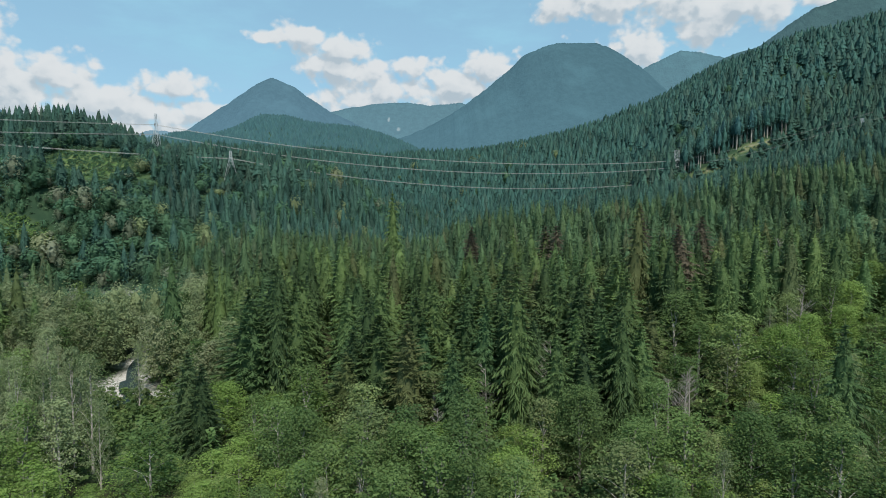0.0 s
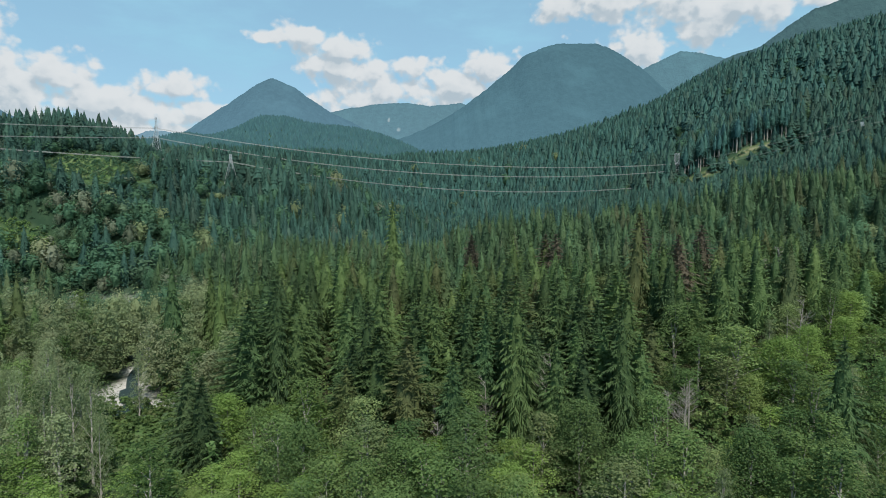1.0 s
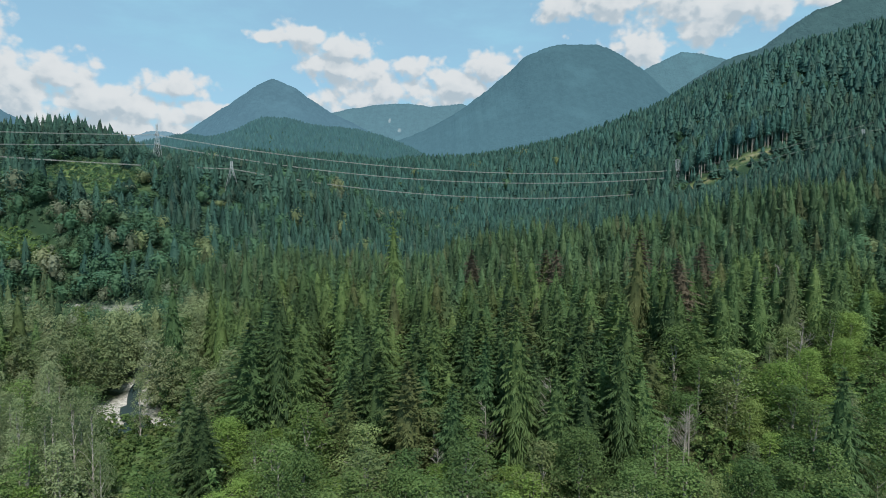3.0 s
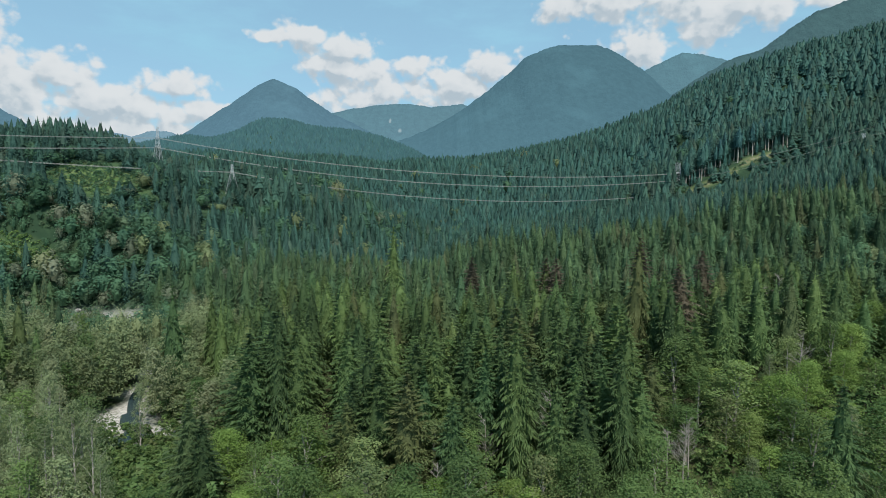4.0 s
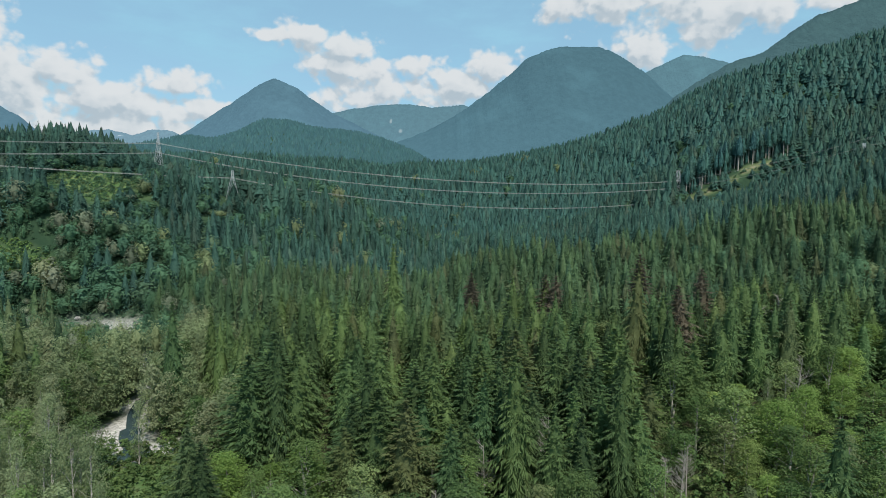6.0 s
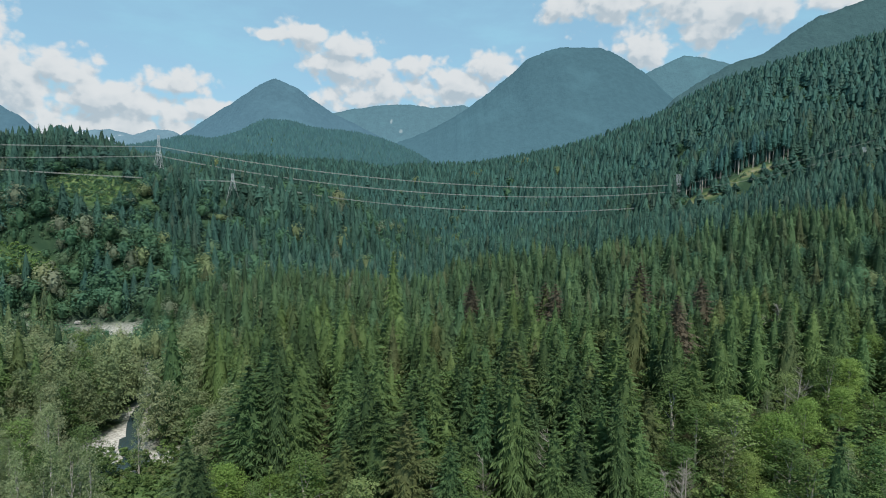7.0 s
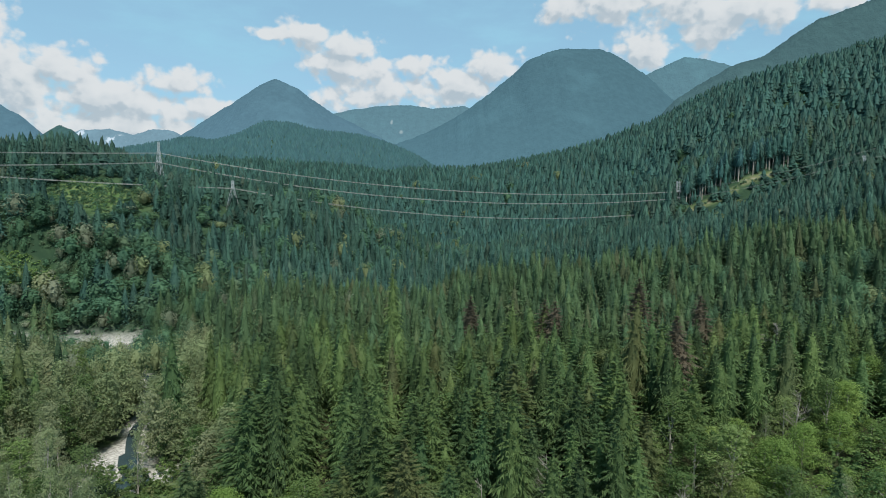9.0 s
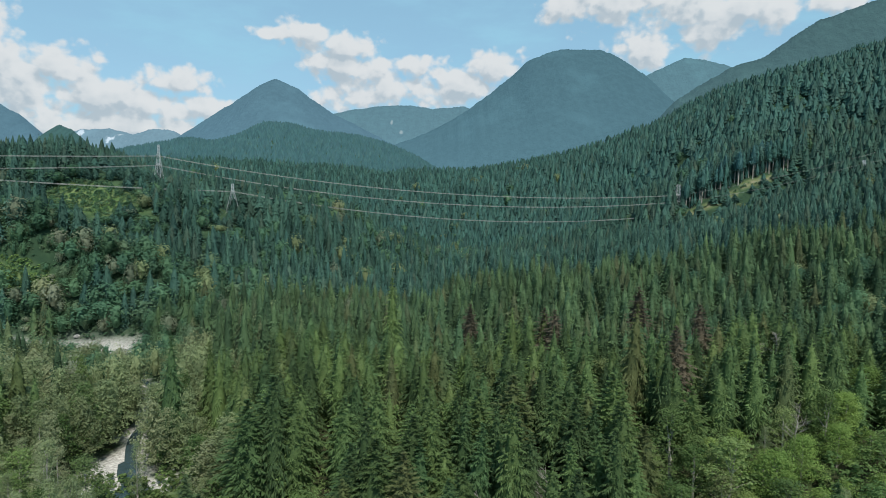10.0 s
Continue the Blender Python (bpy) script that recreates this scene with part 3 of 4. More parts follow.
def round_spire(rng, h, r):
    """The farthest conifers: a plain tapering crown."""
    co, tri = [(0, 0, h)], []
    turn = rng.uniform(0, 6.28)
    for s in range(5):
        a = turn + 1.2566 * s
        co.append((r * rng.uniform(0.8, 1.2) * math.cos(a), r * rng.uniform(0.8, 1.2) * math.sin(a), -0.2 * h))
    for s in range(5):
        tri.append((0, 1 + s, 1 + (s + 1) % 5))
    return np.array(co), np.array(tri)


def leafy_crown(rng, h, r, low, clumps, leaves, size):
    """Many leaf sprays gathered in rounded clumps, with gaps between them."""
    mids = []
    for k in range(clumps):
        f = (k + 0.5) / clumps
        z = h * (low + (0.94 - low) * f)
        ring = r * math.sin(min(1.0, 0.20 + f * 0.95) * math.pi * 0.88 + 0.2) ** 0.7
        a = k * 2.4 + rng.uniform(-0.5, 0.5)
        q = ring * math.sqrt(rng.uniform(0.05, 0.85))
        mids.append((q * math.cos(a), q * math.sin(a), z, rng.uniform(0.20, 0.40) * r))
    mids.append((0, 0, h * 0.92, 0.24 * r))
    mids = np.array(mids)
    pick = rng.choice(len(mids), leaves, p=mids[:, 3] ** 2 / np.sum(mids[:, 3] ** 2))
    d = rng.normal(size=(leaves, 3))
    d[:, 2] = np.where(d[:, 2] < -0.4, -d[:, 2] * 0.5, d[:, 2])
    d /= np.linalg.norm(d, axis=1)[:, None]
    rad = mids[pick, 3] * rng.uniform(0.12, 1.45, leaves) ** 0.55
    c = mids[pick, :3] + d * rad[:, None] * np.array([1, 1, 0.85])
    nrm = d + rng.normal(size=(leaves, 3)) * 0.5
    nrm[:, 2] += 0.4
    nrm /= np.linalg.norm(nrm, axis=1)[:, None]
    ref = rng.normal(size=(leaves, 3))
    e1 = np.cross(nrm, ref)
    e1 /= np.linalg.norm(e1, axis=1)[:, None]
    e2 = np.cross(nrm, e1)
    sz = size * rng.uniform(0.6, 1.3, leaves)[:, None]
    co = np.stack([c + e1 * sz, c - e1 * sz * 0.5 + e2 * sz * 0.75, c - e1 * sz * 0.5 - e2 * sz * 0.75], 1).reshape(-1, 3)
    return co, np.arange(len(co)).reshape(-1, 3), mids


def domed_crown(rng, h, r, low, leaves, size):
    """A farther broadleaved crown: billows of leaf sprays that face outwards, round a dense heart."""
    bumps = rng.normal(size=(22, 3))
    bumps[:, 2] = np.abs(bumps[:, 2]) * 1.1 - 0.35
    bumps /= np.linalg.norm(bumps, axis=1)[:, None]
    high = rng.uniform(0.45, 1.0, 22)
    half = h * (1 - low) / 2
    size3, mid = np.array([r, r, half]), np.array([0, 0, h * low + half])
    up = rng.uniform(-0.8, 1.0, leaves)
    a = rng.uniform(0, 6.2832, leaves)
    d = np.stack([np.sqrt(1 - up * up) * np.cos(a), np.sqrt(1 - up * up) * np.sin(a), up], -1)
    near = np.exp(-16 * (1 - d @ bumps.T)) * high[None]
    which = np.argmax(near, axis=1)
    c = d * ((0.58 + 0.46 * near.max(axis=1)) * rng.uniform(0.84, 1.10, leaves))[:, None]
    nrm = d + 1.3 * (c - 0.72 * bumps[which]) + rng.normal(size=(leaves, 3)) * 0.28
    nrm[:, 2] += 0.15
    nrm /= np.linalg.norm(nrm, axis=1)[:, None]
    c = c * size3 + mid
    e1 = np.cross(nrm, rng.normal(size=(leaves, 3)))
    e1 /= np.linalg.norm(e1, axis=1)[:, None]
    e2 = np.cross(nrm, e1)
    sz = size * rng.uniform(0.55, 1.35, leaves)[:, None]
    co = np.stack([c + e1 * sz, c - e1 * sz * 0.5 + e2 * sz * 0.8, c - e1 * sz * 0.5 - e2 * sz * 0.8], 1).reshape(-1, 3)
    ring = [(0.40 * r * math.cos(k) * w, 0.40 * r * math.sin(k) * w, h * z) for z, w in ((0.24, 0.4), (0.5, 0.9), (0.72, 0.7)) for k in (0, 1.047, 2.094, 3.142, 4.189, 5.236)] + [(0, 0, h * 0.82)]
    heart = [(6 * j + k, 6 * j + (k + 1) % 6, 6 * j + 6 + k) for j in (0, 1) for k in range(6)] + [(6 * j + (k + 1) % 6, 6 * j + 6 + (k + 1) % 6, 6 * j + 6 + k) for j in (0, 1) for k in range(6)]
    heart += [(12 + k, 12 + (k + 1) % 6, 18) for k in range(6)]
    return joined([(co, np.arange(len(co)).reshape(-1, 3)), (np.array(ring), np.array(heart))])


def bough_set(rng, h, r, low, mids, trunk_r):
    """Trunk and the limbs that carry the clumps."""
    lean = rng.normal(size=2) * 0.02 * h
    spine = [(lean[0] * s * s, lean[1] * s * s, h * 0.86 * s - 0.4 * (s == 0)) for s in (0, 0.25, 0.5, 0.75, 1.0)]
    pieces = [tube(spine, [trunk_r * q for q in (1.15, 0.85, 0.62, 0.4, 0.1)], 7)]
    for mx, my, mz, mr in mids[::4]:
        z = mz - 0.16 * h
        pieces.append(tube([(0, 0, z), (mx * 0.5, my * 0.5, z + 0.10 * h), (mx, my, mz)], [trunk_r * 0.35, trunk_r * 0.22, 0.03], 4))
    return joined(pieces)


def part(name, data, mat, parent, label=""):
    """One mesh under a thing."""
    me = data if isinstance(data, bpy.types.Mesh) else fill_mesh(name, *data)
    if mat and not me.materials:
        me.materials.append(mat)
    ob = new(name, me)
    ob.parent = parent
    return tagged(ob, label) if label else ob


def spread(rng, x0, x1, y0, y1, step):
    """An uneven stand of trees over a stretch of the plan: no two nearer than about half a step."""
    gx, gy = np.meshgrid(np.arange(x0, x1, step), np.arange(y0, y1, step))
    p = np.stack([gx.ravel(), gy.ravel()], -1) + rng.uniform(0, 1, (gx.size, 2)) * step
    q = np.floor(p / (step * 0.5)).astype(int)
    _, first = np.unique(q[:, 0] * 100003 + q[:, 1], return_index=True)
    p = p[np.sort(first)]
    turn = 0.43
    c, sn = math.cos(turn), math.sin(turn)
    mid = np.array([(x0 + x1) / 2, (y0 + y1) / 2])
    r = (p - mid) @ np.array([[c, sn], [-sn, c]]) * 1.0 + mid
    extra = rng.uniform((x0, y0), (x1, y1), (len(p), 2))
    inside = (r[:, 0] >= x0) & (r[:, 0] < x1) & (r[:, 1] >= y0) & (r[:, 1] < y1)
    # corners that the turned grid leaves open
    back = (extra - mid) @ np.array([[c, -sn], [sn, c]]) + mid
    outside = (back[:, 0] < x0) | (back[:, 0] >= x1) | (back[:, 1] < y0) | (back[:, 1] >= y1)
    return np.concatenate([r[inside], extra[outside]])


WEDGE = 0.765


def in_view(p):
    return np.abs(p[:, 0]) < WEDGE * p[:, 1] + 12


def in_sight(p, top):
    """Trees whose tops no nearer land hides from the flight."""
    keep = np.zeros(len(p), bool)
    for eye in (EYE, EYE + METRES):
        worst = np.full(len(p), -9.0)
        dist = np.hypot(p[:, 0], p[:, 1])
        for s in np.linspace(0.12, 0.95, 26):
            z = ground_z(p[:, 0] * s, p[:, 1] * s) + 14
            worst = np.maximum(worst, (z - eye) / (dist * s))
        keep |= (top - eye) / dist > worst - 0.004
    return keep


def broadleaf_share(x, y):
    """0 where conifers stand alone, 1 where broadleaved trees do."""
    r = river_distance(x, y)
    corner = (1 - ss(-70, -50, x + 5 * waves(x, y, 50, 13))) * (1 - ss(205, 225, y))
    front = 1 - ss(136, 160, y + 0.10 * np.abs(x) + 6 * waves(x, y, 60, 11))
    shoulder = 0.95 * np.exp(-((x + 45) / 20) ** 4) * (1 - ss(164, 180, y + 6 * waves(x, y, 40, 19)))
    right = 0.88 * ss(46, 70, x) * (1 - ss(168, 192, y + 8 * waves(x, y, 45, 12)))
    flood = (1 - ss(22, 42, np.abs(r))) * (1 - ss(330, 470, y + 0.25 * x + 60))
    lowland = 0.92 * np.exp(-(((x + 190) / 95) ** 2 + ((y - 285) / 85) ** 2) ** 2)
    far_bank = 0.72 * (1 - ss(-130, -95, x)) * ss(340, 375, y) * (1 - ss(415, 450, y + 22 * waves(x, y, 80, 15)))
    hillside = 0.36 * (1 - ss(-150, -60, x)) * ss(380, 420, y) * (1 - ss(490, 545, y)) * (waves(x, y, 90, 17) > -0.2)
    valley = 0.62 * np.exp(-((x + 15) / 100) ** 2 - ((y - 640) / 130) ** 2)
    edge = 0.7 * np.exp(-((x - 205) / 32) ** 2 - ((y - 285) / 40) ** 2)
    return np.clip(np.maximum.reduce([corner, front, shoulder, right, flood, far_bank, valley, edge, lowland, hillside, 0.03 + 0 * x]), 0, 1)


def free(p):
    gap = (p[:, 0] > -303) & (p[:, 0] < -292) & (p[:, 1] > 528) & (p[:, 1] < 680)
    return ~gap & ~edge_strip(p[:, 0], p[:, 1]) & (gravel_mask(p[:, 0], p[:, 1]) < 0.35) & (clearing_mask(p[:, 0], p[:, 1]) < 0.4)


def stand(name, p, height, width, shapes, mat, label, category, seed, smooth_shade=True):
    """Many trees too far or too many to count, as one object."""
    rng = np.random.RandomState(seed)
    z = ground_z(p[:, 0], p[:, 1])
    which = rng.randint(0, len(shapes), len(p))
    cos, tris, tints, n = [], [], [], 0
    for w, (c, f) in enumerate(shapes):
        i = np.where(which == w)[0]
        if not len(i):
            continue
        a = rng.uniform(0, 6.28, len(i))
        s, hh = width[i], height[i]
        x = (c[None, :, 0] * np.cos(a)[:, None] - c[None, :, 1] * np.sin(a)[:, None]) * s[:, None] + p[i, 0][:, None]
        y = (c[None, :, 0] * np.sin(a)[:, None] + c[None, :, 1] * np.cos(a)[:, None]) * s[:, None] + p[i, 1][:, None]
        zz = c[None, :, 2] * hh[:, None] + z[i][:, None] - 0.3
        cos.append(np.stack([x, y, zz], -1).reshape(-1, 3))
        tris.append((f[None] + (np.arange(len(i)) * len(c))[:, None, None] + n).reshape(-1, 3))
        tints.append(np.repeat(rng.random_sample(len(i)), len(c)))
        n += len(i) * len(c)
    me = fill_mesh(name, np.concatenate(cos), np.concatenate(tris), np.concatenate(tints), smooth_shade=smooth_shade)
    me.materials.append(mat)
    return tagged(new(name, me), label, category, kind="stuff")


def unit(shape, h, r):
    c, f = shape
    return c / np.array([r, r, h]), f


rng = np.random.RandomState(7)
# edge firs share the slope firs' haze-tinted base colours
mat_fir_edge_haze = leaf_material("fir_needles_edge_haze", *FIR_FAR_HAZE, "object", 0.15, 0.5)

# shapes, near to far; the far ones in units of height and crown radius
NEAR_FIRS = [(conifer_crown(rng, 30, r, bare, 29, 7, 20, dr * 1.15, 0.06, 0.27, up), r, bare) for r, bare, dr, up in
             ((6.0, 0.08, 0.40, 0.0), (5.2, 0.12, 0.34, 0.06), (6.6, 0.05, 0.52, -0.05), (4.8, 0.30, 0.40, 0.0), (5.8, 0.08, 0.28, 0.08))]
MID_FIRS = [unit(conifer_crown(rng, 30, 6.0, bare, 22, 7, 7, dr * 1.3, 0.05, 0.27, up), 30, 6.0) for bare, dr, up in ((0.10, 0.42, 0.0), (0.16, 0.32, 0.06), (0.06, 0.5, -0.04), (0.10, 0.28, 0.1), (0.12, 0.4, 0.03))]
BACK_FIRS = [unit(conifer_crown(rng, 30, 6.0, 0.06, 16, 6, 4, 0.42 + 0.05 * k, 0.04, 0.35, -0.12 - 0.03 * k), 30, 6.0) for k in range(5)]
FAR_FIRS = [unit(conifer_tiers(rng, 30, 6.0, 0.06, 9, 7, 0.44), 30, 6.0) for k in range(7)]
RIDGE_FIRS = [unit(conifer_crown(rng, 30, 6.0, 0.04, 13, 6, 3, 0.45 + 0.05 * k, 0.04, 0.45, -0.16 - 0.03 * k), 30, 6.0) for k in range(5)]
SLOPE_FIRS = [unit(conifer_tiers(rng, 30, 5.6, 0.04, 6, 5, 0.40), 30, 5.6) for k in range(6)]
HILL_FIRS = [unit(round_spire(rng, 30, 4.5), 30, 4.5) for k in range(5)]
TALL_FIR = conifer_crown(rng, 36, 4.6, 0.40, 13, 6, 5, 0.40, 0.08, 0.26)
FULL_FIR = conifer_crown(rng, 36, 5.4, 0.10, 18, 6, 5, 0.40, 0.05, 0.26)
MID_LEAFY = [unit(leafy_crown(rng, 18, 4.8, 0.18, 26, 1400, 0.32)[:2], 18, 4.8) for k in range(4)]
FAR_LEAFY = [unit(domed_crown(rng, 18, 4.8, 0.03, 300, 0.53), 18, 4.8) for k in range(6)]
BACK_LEAFY = [unit(domed_crown(rng, 18, 4.8, 0.04, 760, 0.34), 18, 4.8) for k in range(6)]
YOUNG = [unit(leafy_crown(rng, 10, 3.4, 0.10, 12, 100, 0.62)[:2], 10, 3.4) for k in range(3)]
BUSHES = [unit(leafy_crown(rng, 3, 2.0, 0.10, 7, 60, 0.5)[:2], 3, 2.0) for k in range(3)]


def stature(x, y):
    """How tall the trees grow, relative to the stand's usual height."""
    low_bank = np.exp(-(((x + 222) / 85) ** 2 + ((y - 326) / 42) ** 2) ** 2)
    lowland = (1 - ss(-95, -75, x)) * (1 - ss(335, 355, y))
    ridge = ss(-322, -308, x) * (1 - ss(-250, -215, x)) * ss(493, 528, y) * (1 - ss(668, 704, y))
    below_cut = np.exp(-((x - 296) / 76) ** 6 - ((y - 618 - 0.10 * (x - 300)) / 24) ** 4)
    below_glade = np.exp(-((x + 278) / 62) ** 6 - ((y - 468) / 34) ** 4)
    below_tower = np.exp(-((x + 178) / 24) ** 4 - ((y - 515) / 38) ** 4)
    return (1 - 0.62 * below_tower) * (1 - 0.58 * below_glade) * (1 + 0.40 * lowland) * (1 - 0.27 * low_bank) * (1 - 0.5 * ridge) * (1 - 0.64 * below_cut)


# trees that stand out: place, height, crown radius
BIG_FIRS = [(87, 131, 36, 6.2), (-99, 224, 40, 6.5), (-19, 236, 39, 5.6), (19, 152, 37, 6.6), (44, 150, 32, 5.4), (11, 160, 33, 4.4), (15.5, 162, 34, 4.2), (-47, 172, 33, 5.2), (64, 205, 36, 5.6), (-88, 233, 34, 5.5)]
BIG_MAPLES = [(-57, 160, 15, 7.5), (91, 164, 26, 8.0), (103, 172, 20, 6.0), (80, 158, 19, 5.5), (-38, 166, 14, 5.5), (18, 140, 14, 5.0), (110, 145, 20, 5.5), (141, 203, 24, 8.0), (127, 190, 20, 6.5), (117, 178, 18, 6.0)]
BIG_ALDERS = [(30.5, 134, 22, 8.2), (-30, 128, 18, 6.5), (-8, 122, 17, 6.0), (62, 121, 19, 6.5)]
BIG_COTTONWOODS = [(-96, 191, 22, 3.0), (-118, 178, 25, 6.2), (-132, 190, 24, 5.5), (-136, 205, 23, 5.5)]
OPEN = [(27.5, 121, 0, 8), (25, 110, 0, 8), (59, 142, 0, 8), (64, 150, 0, 7)]
TAKEN = np.array([q[:2] for q in BIG_FIRS + BIG_ALDERS + BIG_COTTONWOODS + BIG_MAPLES + OPEN])
SPAN = np.array([q[3] * 0.9 for q in BIG_FIRS + BIG_ALDERS + BIG_COTTONWOODS + BIG_MAPLES + OPEN])


def clear_of_big(p):
    d = np.hypot(p[:, None, 0] - TAKEN[None, :, 0], p[:, None, 1] - TAKEN[None, :, 1])
    return np.all(d > SPAN[None], axis=1)


# near stand: every tree a thing
NEAR_END = 186
p = spread(rng, -150, 150, 100, NEAR_END, 8.2)
p = p[in_view(p) & free(p) & clear_of_big(p)]
share = 1.15 * broadleaf_share(p[:, 0], p[:, 1])
leafy = rng.random_sample(len(p)) < share
fir_p, leaf_p = p[~leafy], p[leafy]


def fir_thing(k):
    crown, r, bare = NEAR_FIRS[k]
    e = new("fir_tree")
    part("trunk", tube([(0, 0, -0.6), (0, 0, 8), (0, 0, 18), (0, 0, 29)], (0.42, 0.34, 0.22, 0.04), 7), mat_bark, e)
    part("crown", crown, mat_fir, e)
    return tagged(e, FIR_LABELS[k], "conifer", "firs on the river terrace")


FIR_LABELS = ["tall dark green fir with drooping boughs", "slender green fir in a dense stand", "broad full-skirted dark fir",
              "narrow fir with a bare lower trunk", "green spruce with level spreading boughs"]
firs = [fir_thing(k) for k in range(5)]
used = set()
for q in [*BIG_FIRS, *fir_p]:
    k = rng.randint(0, 5)
    s = rng.uniform(0.78, 1.08)
    w = s * rng.uniform(0.95, 1.25)
    if len(q) > 2:
        k = 2 if q[3] > 5 else 3
        s, w = q[2] / 30, q[3] / NEAR_FIRS[k][1]
    z = float(ground_z(q[0], q[1]))
    m = pose(q[0], q[1], z, rng.uniform(-1.5, 1.5), rng.uniform(-1.5, 1.5), rng.uniform(0, 360)) @ Matrix.Diagonal((w, w, s, 1))
    if k in used:
        copy_thing(firs[k], m)
    else:
        used.add(k)
        firs[k].matrix_basis = m


# firs killed by drought, still holding brown needles
brown = new("dead_fir")
part("trunk", tube([(0, 0, -0.6), (0, 0, 8), (0, 0, 18), (0, 0, 29)], (0.40, 0.32, 0.20, 0.04), 7), mat_bark, brown)
part("crown", NEAR_FIRS[3][0], mat_dead_fir, brown)
tagged(brown, "dead fir with greyish brown needles among green firs", "conifer", "dead firs in the stand")
for k, (x, y, s) in enumerate([(45, 244, 1.1), (42, 251, 1.0), (79, 206, 1.05), (12, 262, 1.0), (101, 240, 1.0), (84, 262, 1.1)]):
    m = pose(x, y, float(ground_z(x, y)), 0, 0, 47 * k) @ Matrix.Diagonal((s * 1.05, s * 1.05, s, 1))
    if k:
        copy_thing(brown, m)
    else:
        brown.matrix_basis = m


def leafy_thing(k, h, r, low, clumps, leaves, size, mat, bark, label, category):
    e = new("broadleaf_tree")
    c, f, mids = leafy_crown(rng, h, r, low, clumps, leaves, size)
    part("trunk", bough_set(rng, h, r, low, mids, 0.022 * h * 0.6), bark, e)
    part("crown", (c, f), mat, e)
    return tagged(e, label, category, "broadleaved trees by the river")


broad = [leafy_thing(0, 17, 4.8, 0.14, 42, 2900, 0.205, mat_alder, mat_pale_bark, "round-crowned green alder with dense leaves", "tree"),
         leafy_thing(1, 19, 4.2, 0.16, 40, 2700, 0.205, mat_alder, mat_pale_bark, "tall green alder with layered leaf clumps", "tree"),
         leafy_thing(2, 14, 4.6, 0.10, 36, 2700, 0.205, mat_maple, mat_pale_bark, "low spreading light green maple", "tree"),
         leafy_thing(3, 22, 4.4, 0.16, 48, 2900, 0.215, mat_cotton, mat_pale_bark, "tall cottonwood with pale silvery leaves", "tree"),
         leafy_thing(4, 19, 4.0, 0.14, 44, 2700, 0.215, mat_cotton, mat_pale_bark, "silver-green cottonwood with upright clumps", "tree"),
         leafy_thing(5, 20, 7.0, 0.10, 80, 9500, 0.235, mat_alder, mat_pale_bark, "large domed green alder at the forest edge", "tree"),
         leafy_thing(6, 20, 7.0, 0.10, 60, 8000, 0.24, mat_maple, mat_pale_bark, "spreading yellow-green maple at the edge of the firs", "tree")]
used = set()
for q in [*BIG_ALDERS, *BIG_COTTONWOODS, *BIG_MAPLES, *leaf_p]:
    pale = rng.random_sample() < (0.84 if q[0] < -62 else 0.10)
    k = rng.randint(3, 5) if pale else rng.randint(0, 3)
    s = rng.uniform(0.70, 1.12) * (1.3 if q[0] < -75 else 1.0)
    w = s * rng.uniform(1.1, 1.4) * (0.85 if q[0] < -75 else 1.0)
    if -90 < q[0] < -34 and q[1] < 168 and rng.random_sample() < 0.7:
        k, s, w = 2, 0.8 * s, 0.95 * w
    if len(q) > 2:
        k = 3 if q in BIG_COTTONWOODS else 6 if q in BIG_MAPLES else 5
        s, w = q[2] / (22 if k == 3 else 20), q[3] / (4.4 if k == 3 else 7.0)
    m = pose(q[0], q[1], float(ground_z(q[0], q[1])), 0, 0, rng.uniform(0, 360)) @ Matrix.Diagonal((w, w, s, 1))
    if k in used:
        copy_thing(broad[k], m)
    else:
        used.add(k)
        broad[k].matrix_basis = m


